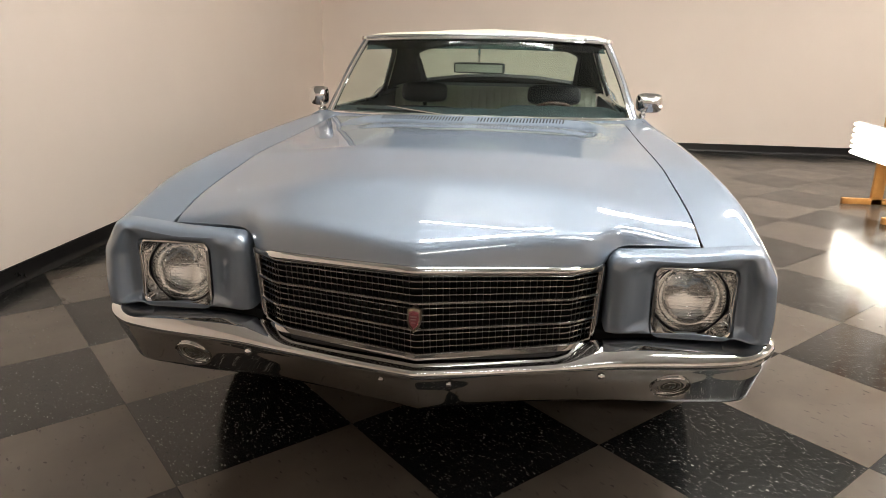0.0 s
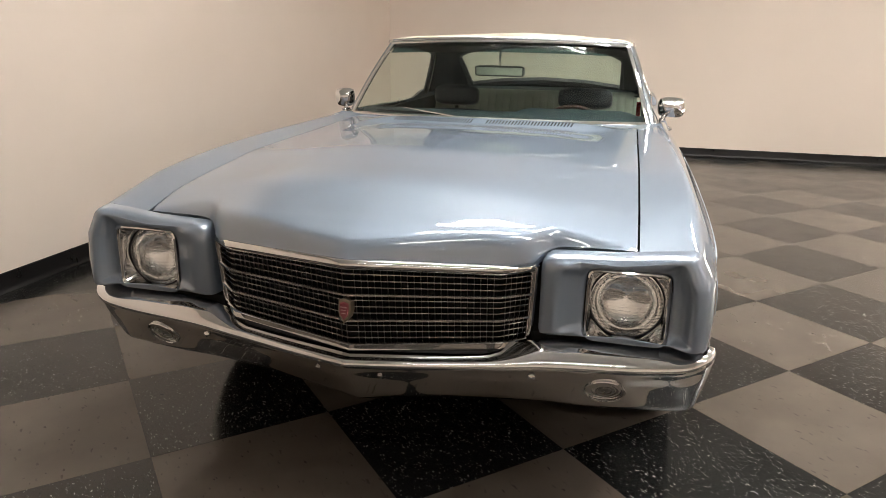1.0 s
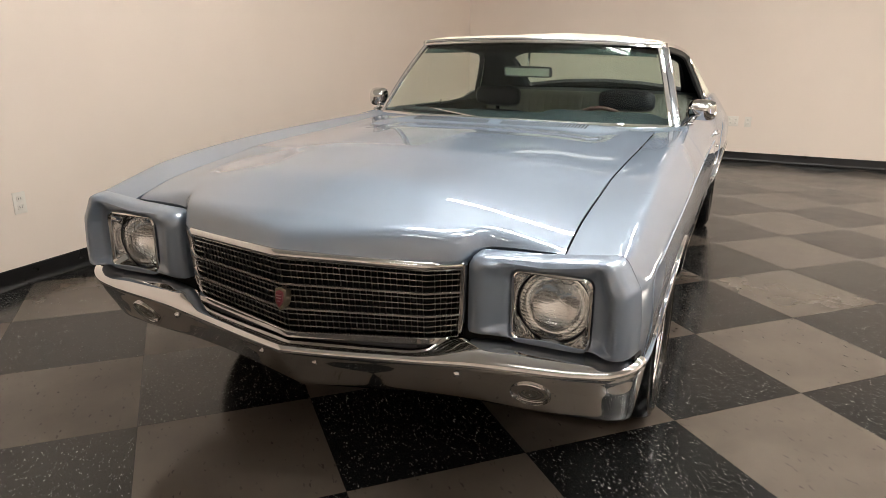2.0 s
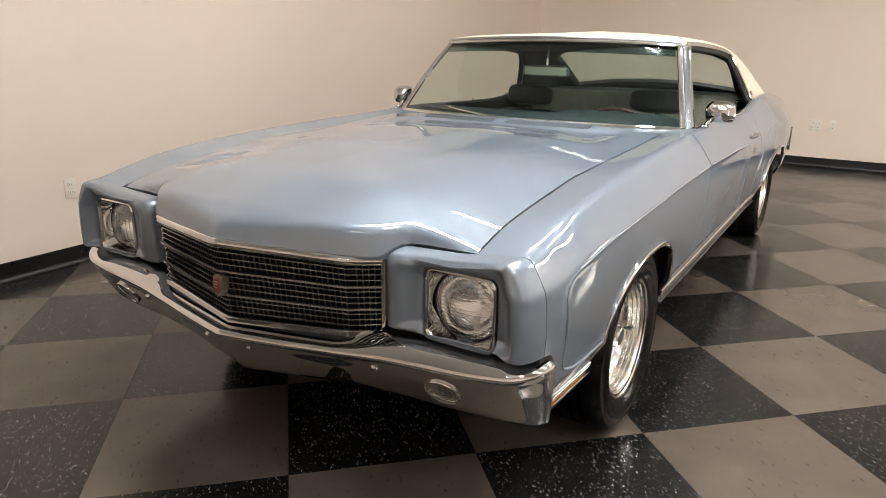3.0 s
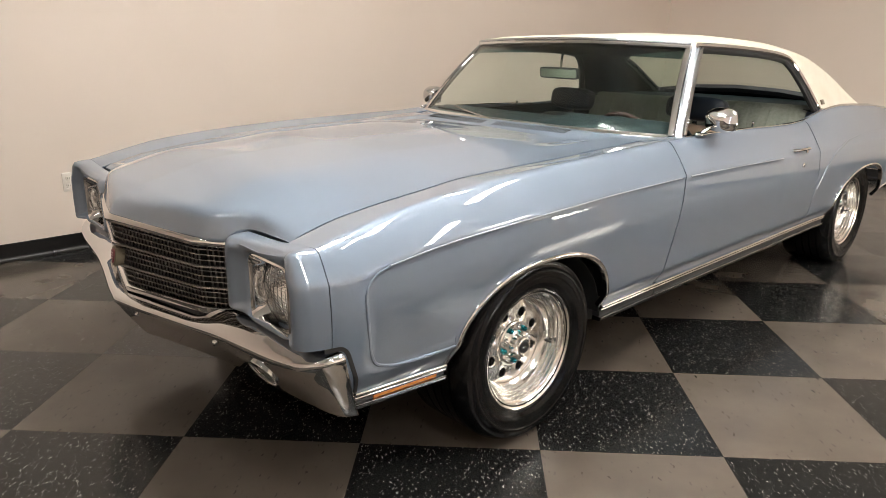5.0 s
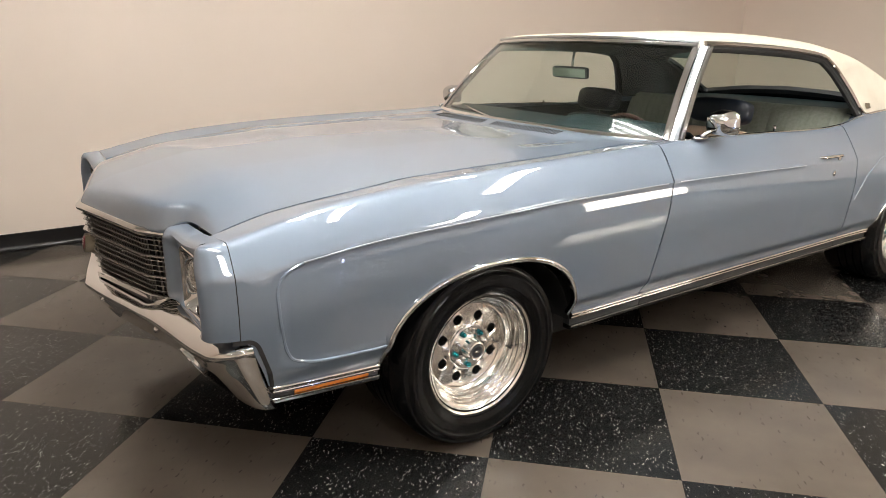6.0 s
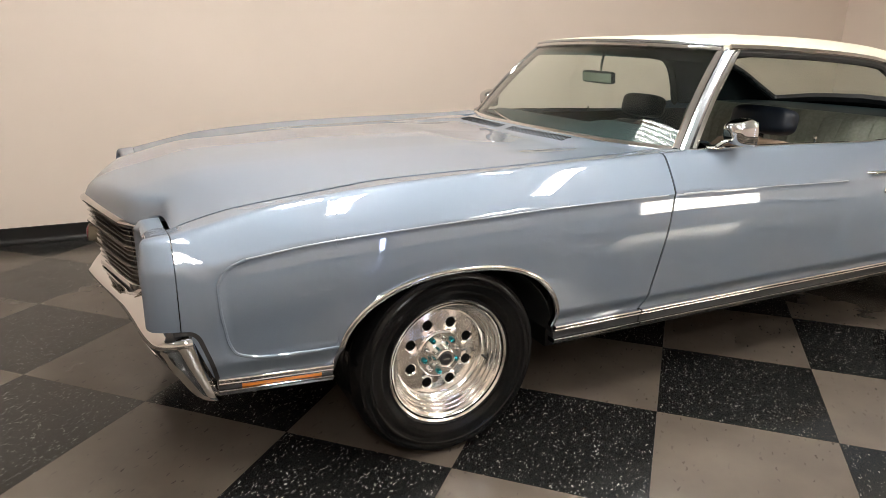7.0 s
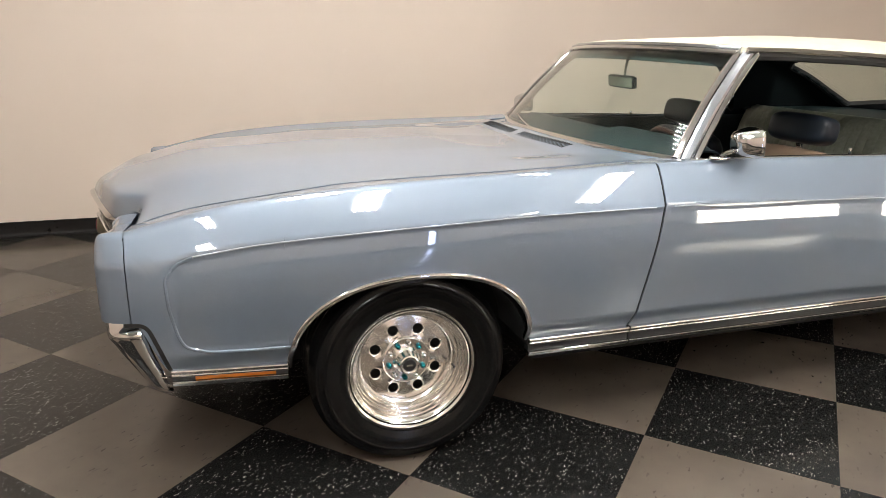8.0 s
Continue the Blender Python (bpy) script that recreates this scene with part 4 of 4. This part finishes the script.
def in_glass(i, j):
    y = 1.15 + (3.24 - 1.15) * (i - 0.5) / 109
    k = abs(j + 0.5 - MID) / MID
    x = abs(ROOF[i][j][0])
    limit = 0.60 - 0.10 * (1 - smooth((y - 2.58) / 0.06))
    return 2.58 < y < 3.16 and x < limit


part("roof", sheet(ROOF, keep=lambda i, j: not in_glass(i, j), thick=-0.012), VINYL, car, "cream vinyl-covered roof")
rw = part("rear_window", sheet(ROOF, keep=in_glass, thick=-0.004), GLASS, car, "tinted curved rear window")
rw.visible_shadow = False


def roof_at(x, y):
    sec = roof_section(y)
    return float(np.interp(abs(x), sec[:, 0], sec[:, 1]))


def rear_glass_edge():
    loop = soft_outline([(-0.50, 2.585), (0.50, 2.585), (0.60, 2.66), (0.60, 3.155), (-0.60, 3.155), (-0.60, 2.66)], 0.05)
    fine = []
    for a, b in zip(loop, loop[1:] + loop[:1]):
        n = max(int(math.dist(a, b) / 0.03), 1)
        fine += [(a[0] + (b[0] - a[0]) * k / n, a[1] + (b[1] - a[1]) * k / n) for k in range(n)]
    return [(x, y, roof_at(x, y)) for x, y in fine]


part("rear_window_trim", sweep(rear_glass_edge(), [(-0.022, -0.030), (0.026, -0.030), (0.026, 0.000), (0.012, 0.006), (-0.010, 0.006), (-0.022, 0.000)], up=(0, 0.6, 0.8), closed=True), BLACK, car, "black and bright rear window surround")


def rail(y0, y1, n):
    return [(side_in(float(rail_z(y))) + 0.004, y + (float(ws_top_y(0.615)) - 1.13) * (1 - float(smooth((y - 1.15) / 0.5))), float(rail_z(y)) - 0.004) for y in np.linspace(y0, y1, n)]


both_sides("drip_rail", lambda: strip_along(rail(1.15, 2.47, 50), 1.0, (1, 0, 0.3)), CHROME, car, "chrome drip rail above the side window")
both_sides("window_seal", lambda: strip_along([(x - 0.014, y - (0.012 if y > 2.2 else 0.0), z - 0.014) for x, y, z in rail(1.16, 2.46, 50)], 2.0, (1, 0, 0.3)), SEAL, car)
both_sides("vinyl_trim", lambda: strip_along([(0.795 - 0.01 * k, 2.47 + 0.78 * k, float(crest_z(2.47 + 0.78 * k)) + 0.006) for k in np.linspace(0, 1, 20)], 0.7, (0.6, 0, 0.8)), CHROME, car)
both_sides("sill_trim", lambda: strip_along([(0.792, y, float(crest_z(y)) + 0.004) for y in np.linspace(0.98, 2.42, 40)], 0.55, (0.3, 0, 1)), CHROME, car)

# tail
def deck():
    rows = []
    for x in np.linspace(-0.595, 0.595, 30):
        row = []
        for y in np.linspace(3.20, 4.19, 24):
            row.append((x, y, float(crest_z(y)) + 0.014 + 0.012 * (1 - (x / 0.6) ** 2)))
        row.append((x, 4.205, row[-1][2] - 0.02))
        row.append((x, 4.215, 0.55))
        rows.append(row)
    return sheet(rows, thick=-0.004)


part("boot_lid", deck(), PAINT, car)
part("tail_panel", box(-0.70, 0.70, 4.14, 4.19, 0.42, 0.80, 0.02), PAINT, car)


def rear_bumper():
    pts = [(0.0, 4.255), (0.6, 4.25), (0.80, 4.235), (0.842, 4.20), (0.855, 4.13), (0.858, 4.06)]
    p = rounded(pts, 0.03, 60)
    full = np.concatenate([p[:0:-1] * [-1, 1], p])
    path = [(x, y, 0.55) for x, y in full]
    return sweep(path, [(-0.03, -0.095), (-0.005, -0.09), (0.004, -0.03), (0.004, 0.03), (-0.005, 0.085), (-0.03, 0.095)])


both_sides("lower_trim", lambda: sweep([on_flank(y, float(quarter_foot(y)) + 0.005, 0.002) for y in np.linspace(3.352, 4.02, 30)], [(-0.006, -0.008), (-0.006, 0.002), (0.0, 0.005), (0.006, 0.002), (0.006, -0.008)], up=(1, 0, 0)), CHROME, car, "thin chrome edge under the rear quarter")
part("rear_bumper", rear_bumper(), CHROME, car, "chrome rear bumper")

# ---- cabin fittings ----
MIRRORBACK = material("grey_green_plastic", (0.20, 0.21, 0.17), 0.5)

def shrink(rows, side, drop):
    return [[(x * side, y, z - drop) for x, y, z in r] for r in rows]


part("headliner", sheet(shrink(ROOF, 0.965, 0.022), keep=lambda i, j: not in_glass(i, j), thick=-0.006), HEADLINER, car, "dark teal cabin headliner")
part("cabin_tub", join(box(-0.755, -0.742, 0.84, 2.75, 0.32, 0.895, 0.004), box(0.742, 0.755, 0.84, 2.75, 0.32, 0.895, 0.004),
                       box(-0.745, 0.745, 0.84, 2.75, 0.29, 0.32), box(-0.745, 0.745, 0.80, 0.84, 0.3, 0.89)), DASH, car, "dark door cards and floor")
part("rear_shelf", sheet([[(x, y, 0.938 + 0.006 * (1 - (x / 0.72) ** 2)) for y in np.linspace(2.50, 3.2, 8)] for x in np.linspace(-0.745, 0.745, 20)], thick=-0.01), DASH, car, "dark teal parcel shelf")


def dash():
    rows = []
    for x in np.linspace(-0.72, 0.72, 40):
        y0 = float(ws_low_y(abs(x))) + 0.012
        hump = 0.022 * float(smooth((x - 0.08) / 0.08)) * float(1 - smooth((x - 0.62) / 0.08))
        rows.append([(x, y0, 0.905), (x, y0 + 0.10, 0.916 + hump * 0.4), (x, 1.09, 0.926 + hump), (x, 1.14, 0.922 + hump), (x, 1.175, 0.900 + hump), (x, 1.18, 0.86), (x, 1.15, 0.80), (x, 1.12, 0.66), (x, 1.0, 0.62)])
    return sheet(rows, thick=-0.006)


part("dashboard", dash(), DASH, car, "dark teal padded dashboard")


def soft_box(sx, sy, sz, power=4.0, n=24):
    """A cushion-like rounded block."""
    rows = []
    for a in np.linspace(-math.pi / 2, math.pi / 2, n):
        row = []
        for b in np.linspace(0, 2 * math.pi, 2 * n, endpoint=False):
            d = np.array([math.cos(a) * math.cos(b), math.cos(a) * math.sin(b), math.sin(a)])
            r = (np.abs(d) ** power).sum() ** (-1 / power)
            row.append(tuple(d * r * np.array([sx, sy, sz])))
        rows.append(row)
    bm = sheet(rows, closed_v=True)
    bmesh.ops.recalc_face_normals(bm, faces=bm.faces)
    return bm


for side in (1, -1):
    seat = part("front_seat", moved(soft_box(0.27, 0.085, 0.30, 5), Matrix.Translation((side * 0.39, 1.78, 0.575)) @ pose(0, 0, 0, -14, 0, 0)), TAN if side == 1 else SEAT, car, "bucket seat with a dark navy headrest")
    part("cushion", moved(soft_box(0.27, 0.27, 0.09, 5), Matrix.Translation((side * 0.39, 1.50, 0.44))), SEAT, seat)
    part("headrest", moved(soft_box(0.160 if side == 1 else 0.140, 0.055, 0.062, 4), Matrix.Translation((side * 0.395, 1.83, 0.955)) @ pose(0, 0, 0, -10, 0, 0)), SEAT, seat, "dark navy vinyl headrest")
    part("headrest_post", box(side * 0.395 - 0.012, side * 0.395 + 0.012, 1.82, 1.835, 0.85, 0.95, 0.002), BRIGHT, seat)


def rear_back():
    """A pleated seat back across the cabin."""
    rows = []
    for x in np.linspace(-0.70, 0.70, 281):
        pleat = 0.007 * abs(math.sin(x * math.pi / 0.052)) ** 0.5
        end = 0.05 * (abs(x) / 0.70) ** 6
        rows.append([(x, 2.34 - pleat + end, 0.50), (x, 2.38 - pleat + end, 0.70), (x, 2.42 - pleat + end, 0.85), (x, 2.45 - pleat * 0.8 + end, 0.92), (x, 2.49 + end, 0.948 + pleat * 0.4), (x, 2.53, 0.948), (x, 2.56, 0.93)])
    return sheet(rows, thick=-0.01)


rear = part("rear_seat", rear_back(), CLOTH, car, "pale sage pleated rear seat back")
part("cushion", moved(soft_box(0.68, 0.26, 0.10, 6), Matrix.Translation((0, 2.16, 0.47))), CLOTH, rear)

wheel_at = Matrix.Translation((0.375, 1.235, 0.815)) @ pose(0, 0, 0, -62, 0, 0)
steer = part("steering_wheel", moved(sweep([(0.168 * math.cos(a), 0.168 * math.sin(a), 0) for a in np.linspace(0, 2 * math.pi, 60, endpoint=False)], ring(0.010, 10), closed=True), wheel_at), WOOD, car, "wood-rimmed steering wheel")
for a in (0.0, 2.2, 4.1):
    p = [(0.02 * math.cos(a), 0.02 * math.sin(a), -0.02), (0.162 * math.cos(a), 0.162 * math.sin(a), 0)]
    part("spoke", moved(sweep(p, [(-0.014, -0.002), (0.014, -0.002), (0.014, 0.002), (-0.014, 0.002)]), wheel_at), BRIGHT, steer)
part("column", moved(lathe([(-0.45, 0.028), (-0.03, 0.028), (-0.02, 0.04), (0.0, 0.04), (0.005, 0.0001)], 20, "z"), wheel_at), BLACK, steer)

mirror = part("rear_view_mirror", moved(soft_box(0.134, 0.010, 0.027, 8), Matrix.Translation((-0.019, 1.20, 1.127)) @ pose(0, 0, 0, 6, 0, -8)), BLACK, car, "oblong dark-rimmed inside mirror on a thin stem")
part("mirror_glass", moved(box(-0.127, 0.127, 0.0095, 0.0115, -0.022, 0.022, 0.001, 1), Matrix.Translation((-0.019, 1.20, 1.127)) @ pose(0, 0, 0, 6, 0, -8)), CHROME, mirror)
part("mirror_back", moved(box(-0.124, 0.124, -0.0115, -0.0095, -0.0195, 0.0195, 0.001, 1), Matrix.Translation((-0.019, 1.20, 1.127)) @ pose(0, 0, 0, 6, 0, -8)), MIRRORBACK, mirror)
part("stem", sweep(rounded([(-0.019, 1.21, 1.135), (-0.021, 1.215, 1.19), (-0.022, 1.235, 1.265)], 0.01, 16), ring(0.006, 8), up=(0, 1, 0)), BRIGHT, mirror)
both_sides("lock_knob", lambda: moved(lathe([(0.0, 0.004), (0.020, 0.004), (0.021, 0.007), (0.030, 0.006), (0.032, 0.0001)], 12, "z"), Matrix.Translation((0.742, 1.72, 0.895))), BRIGHT, car)

# ---- door and wing furniture ----
for side in (1, -1):
    flip = (lambda b: b) if side == 1 else mirrored
    back, slim = (0.0, 1.0) if side == 1 else (0.06, 0.78)
    base = part("side_mirror", flip(moved(soft_box(0.016, 0.040, 0.008, 3, 14), Matrix.Translation((0.808, 1.085 - back, 0.921)) @ pose(0, 0, 0, 0, 10, 0))), CHROME, car, "chrome door mirror on a short arm")
    part("arm", flip(sweep(rounded([(0.808, 1.085 - back, 0.922), (0.815, 1.105 - back, 0.936), (0.828, 1.135 - back, 0.950)], 0.008, 14), ring(0.011, 10, 0.7))), CHROME, base)

    place = Matrix.Translation((0.845, 1.158 - back, 0.974)) @ pose(0, 0, 0, 4, 0, -14)

    def shell():
        bm = soft_box(0.068, 0.048, 0.051, 3.4, 24)
        for v in bm.verts:
            k = min(max((v.co.y + 0.048) / 0.075, 0.0), 1.0)
            v.co.x *= (0.72 + 0.28 * k) * slim
            v.co.z *= 0.72 + 0.28 * k
            if v.co.y > 0.030:
                v.co.y = 0.030
        return moved(bm, place)

    part("mirror_shell", flip(shell()), CHROME, base)
    part("mirror_glass", flip(moved(box(-0.056 * slim, 0.056 * slim, 0.0302, 0.0312, -0.040, 0.040, 0.0004, 1), place)), CHROME, base)

for d, side in zip(doors, (1, -1)):
    flip = (lambda b: b) if side == 1 else mirrored
    hx = float(surf_x(1.98, 0.79))
    handle = part("door_handle", flip(sweep(rounded([(hx - 0.002, 1.885, 0.787), (hx + 0.020, 1.90, 0.790), (hx + 0.026, 1.96, 0.791), (hx + 0.022, 2.04, 0.789), (hx + 0.002, 2.062, 0.787)], 0.008, 30), ring(0.010, 12, 0.7), up=(0, 0, 1))), CHROME, d, "chrome pull handle")
    part("push_button", flip(moved(lathe([(-0.004, 0.013), (0.016, 0.013), (0.018, 0.011), (0.018, 0.0001)], 20), Matrix.Translation((hx, 2.035, 0.779)))), CHROME, handle)
    part("door_lock", flip(moved(lathe([(-0.004, 0.011), (0.004, 0.011), (0.006, 0.008), (0.006, 0.0001)], 20), Matrix.Translation((float(surf_x(1.985, 0.712)), 1.985, 0.712)))), CHROME, d, "round chrome key lock")
    part("roof_emblem", flip(moved(box(-0.003, 0.003, -0.022, 0.022, -0.014, 0.014, 0.003, 2), Matrix.Translation((0.7715, 2.50, 0.985)) @ pose(0, 0, 0, 0, -23, 0))), GREYMETAL, car)

# ---- hood details ----
def slots(x0, x1, count):
    out = []
    for k in range(count):
        x = x0 + (x1 - x0) * k / (count - 1)
        y = 0.702 + 0.02 * (x / 0.4) ** 2
        z = float(hood_top(x, y))
        tilt = math.degrees(math.atan((float(hood_top(x, y + 0.018)) - float(hood_top(x, y - 0.018))) / 0.036))
        out.append(moved(box(-0.0032, 0.0032, -0.022, 0.022, -0.004, 0.0010, 0.0004, 1), Matrix.Translation((x, y, z)) @ pose(0, 0, 0, tilt, 0, -8)))
    return join(*out)


part("hood_vent", slots(-0.425, -0.055, 27), VOID, car, "row of black slots in the hood's rear edge")
part("hood_vent", slots(0.02, 0.405, 27), VOID, car, "row of black slots in the hood's rear edge")
part("cowl_panel", sheet([[(x, float(hood_rear(min(abs(x), 0.689))) + 0.004 + (float(ws_low_y(abs(x))) + 0.008 - float(hood_rear(min(abs(x), 0.689)))) * k, (float(hood_top(min(abs(x), 0.689), 0.78)) - 0.005) * (1 - k) + 0.909 * k) for k in np.linspace(0, 1, 5)] for x in np.linspace(-0.73, 0.73, 40)], thick=-0.003), PAINT, car)
both_sides("cowl_corner", lambda: sheet([[(SEAM + 0.0005 + (0.80 - SEAM) * u, 0.805 + 0.15 * v, float(seam_z(0.8)) + 0.006 * u + 0.008 * v) for v in np.linspace(0, 1, 8)] for u in np.linspace(0, 1, 8)], thick=-0.003), PAINT, car)


def wiper(x0, x1, name):
    arm = part(name, sweep([(x0 + (x1 - x0) * k, float(ws_low_y(abs(x0 + (x1 - x0) * k))) + 0.004 + 0.030 * (1 - k), 0.924 + 0.028 * (1 - k)) for k in np.linspace(0, 1, 12)], [(-0.004, -0.002), (0.004, -0.002), (0.003, 0.003), (-0.003, 0.003)]), BRIGHT, car, "slim wiper arm with a black blade")
    part("blade", sweep([(x0 - 0.16 + 0.36 * k, float(ws_low_y(abs(x0 - 0.16 + 0.36 * k))) + 0.020, 0.934) for k in np.linspace(0, 1, 14)], [(-0.002, -0.008), (0.002, -0.008), (0.003, 0.003), (-0.003, 0.003)]), BLACK, arm)
    return arm


wiper(-0.44, -0.16, "wiper")


def shield(grow, y0, y1):
    pts = [(0, 0.030), (0.016, 0.024), (0.017, 0.0), (0.013, -0.018), (0.0, -0.034), (-0.013, -0.018), (-0.017, 0.0), (-0.016, 0.024)]
    rows = [[(x * grow * s, y, z * grow * s) for x, z in pts] for s, y in ((0.001, y0), (0.85, y0), (1.0, y0 + 0.003), (1.0, y1))]
    bm = sheet(rows, closed_v=True)
    bmesh.ops.recalc_face_normals(bm, faces=bm.faces)
    return moved(bm, Matrix.Translation((0, -0.952, 0.622)) @ pose(0, 0, 0, -8, 0, 0))


emblem = part("grille_emblem", shield(1.0, -0.016, 0.012), GREYMETAL, grille, "red enamel shield emblem in a bright frame")
part("emblem_face", shield(0.74, -0.019, -0.010), RED, emblem)
part("emblem_mark", moved(join(box(-0.008, 0.008, -0.021, -0.018, 0.007, 0.0095), box(-0.007, 0.007, -0.021, -0.018, 0.0, 0.002), box(-0.005, 0.005, -0.021, -0.018, -0.008, -0.006)), Matrix.Translation((0, -0.952, 0.622)) @ pose(0, 0, 0, -8, 0, 0)), PINK, emblem)
for side in (1, -1):
    part("tail_lamp", box(side * 0.74 - 0.03, side * 0.74 + 0.03, 4.17, 4.20, 0.60, 0.78, 0.008), REDLENS, car, "upright red tail lamp")

# ---- the room's small things ----
def outlet(at, turn, wide=0.07):
    o = thing("wall_outlet", at, "white duplex outlet plate screwed to the cream wall", "outlet", "wall outlets")
    o.rotation_euler = (0, 0, radians(turn))
    part("cover_plate", box(-wide / 2, wide / 2, -0.006, 0.0, -0.057, 0.057, 0.003, 2), PLATE, o)
    for x in ([0.0] if wide < 0.1 else [-wide / 4, wide / 4]):
        for z in (-0.022, 0.022):
            s = part("socket", moved(box(x - 0.016, x + 0.016, -0.009, -0.004, z - 0.014, z + 0.014, 0.004, 2), Matrix.Identity(4)), PLATE, o)
            for dx in (-0.006, 0.006):
                part("slot", box(x + dx - 0.0012, x + dx + 0.0012, -0.0095, -0.0085, z - 0.004, z + 0.006), VOID, s)
    return o


outlet((LEFT, -0.01, 0.44), 90)
outlet((LEFT, -0.47, 0.425), 90)
outlet((0.90, BACK, 0.45), 0, 0.116)
outlet((1.06, BACK, 0.45), 0)

stand = thing("light_stand", (3.13, 3.32, 0), "orange wooden stand carrying a low bank of glowing tubes", "light stand")
for y in (-0.45, 0.25):
    part("post", moved(box(-0.045, 0.045, -0.02, 0.02, 0.0, 1.9, 0.004), Matrix.Translation((0.05, y, 0))), POST, stand)
part("foot", box(-0.22, 0.25, -0.47, -0.43, 0.0, 0.05, 0.004), POST, stand)
part("foot", box(-0.22, 0.25, 0.23, 0.27, 0.0, 0.05, 0.004), POST, stand)
bank = part("lamp_housing", box(-0.03, 0.004, -0.66, 0.66, 0.36, 0.65, 0.006), WHITEMETAL, stand, "white enamelled lamp tray")
for k in range(6):
    bm = lathe([(-0.64, 0.0001), (-0.64, 0.015), (0.64, 0.015), (0.64, 0.0001)], 12, "y")
    part("tube", moved(bm, Matrix.Translation((-0.046, 0, 0.385 + 0.048 * k))), LOW_TUBE, bank)

# ---- the floor tiles ----
floor = tagged(link("floor", box(LEFT - 0.15, RIGHT + 0.15, NEAR - 0.15, BACK + 0.15, -0.1, -0.004), VOID, smooth=False), "glossy black and taupe chequered vinyl tile floor laid diagonally", "floor", kind="structure")
TILE, TILT_A, TILE_X, TILE_Y = 0.5875, 0.7775, 1.368, 0.380


def clipped(poly, x0, x1, y0, y1):
    for axis, limit, sign in ((0, x0, 1), (0, x1, -1), (1, y0, 1), (1, y1, -1)):
        out = []
        for a, b in zip(poly, poly[1:] + poly[:1]):
            da, db = sign * (a[axis] - limit), sign * (b[axis] - limit)
            if da >= 0:
                out.append(a)
            if (da >= 0) != (db >= 0):
                k = da / (da - db)
                out.append((a[0] + k * (b[0] - a[0]), a[1] + k * (b[1] - a[1])))
        poly = out
        if len(poly) < 3:
            return []
    return poly


def tile_mesh(poly):
    bm = bmesh.new()
    face = bm.faces.new([bm.verts.new((x, y, 0.0)) for x, y in poly])
    low = bmesh.ops.extrude_face_region(bm, geom=[face])
    bmesh.ops.translate(bm, vec=(0, 0, -0.006), verts=[v for v in low["geom"] if isinstance(v, bmesh.types.BMVert)])
    bmesh.ops.recalc_face_normals(bm, faces=bm.faces)
    mesh = bpy.data.meshes.new("tile")
    bm.to_mesh(mesh)
    bm.free()
    return mesh


half = TILE / 2 - 0.0006
whole = {}
for kind, mat in (("dark", TILE_DARK), ("pale", TILE_PALE)):
    whole[kind] = tile_mesh([(-half, -half), (half, -half), (half, half), (-half, half)])
    whole[kind].materials.append(mat)
ca, sa = math.cos(TILT_A), math.sin(TILT_A)
for i in range(-24, 25):
    for j in range(-24, 25):
        cx, cy = TILE_X + TILE * (ca * (i + 0.5) - sa * (j + 0.5)), TILE_Y + TILE * (sa * (i + 0.5) + ca * (j + 0.5))
        corners = [(cx + ca * u - sa * v, cy + sa * u + ca * v) for u, v in ((-half, -half), (half, -half), (half, half), (-half, half))]
        cut = clipped(corners, LEFT - 0.05, RIGHT + 0.05, NEAR - 0.05, BACK + 0.05)
        if not cut:
            continue
        kind = "dark" if (i + j) % 2 else "pale"
        if cut == corners:
            ob = new("tile", whole[kind])
            ob.rotation_euler = (0, 0, TILT_A)
        else:
            mesh = tile_mesh([(x - cx, y - cy) for x, y in cut])
            mesh.materials.append(TILE_DARK if kind == "dark" else TILE_PALE)
            ob = new("tile", mesh)
        ob.location = (cx, cy, 0.0)
        ob.parent = floor
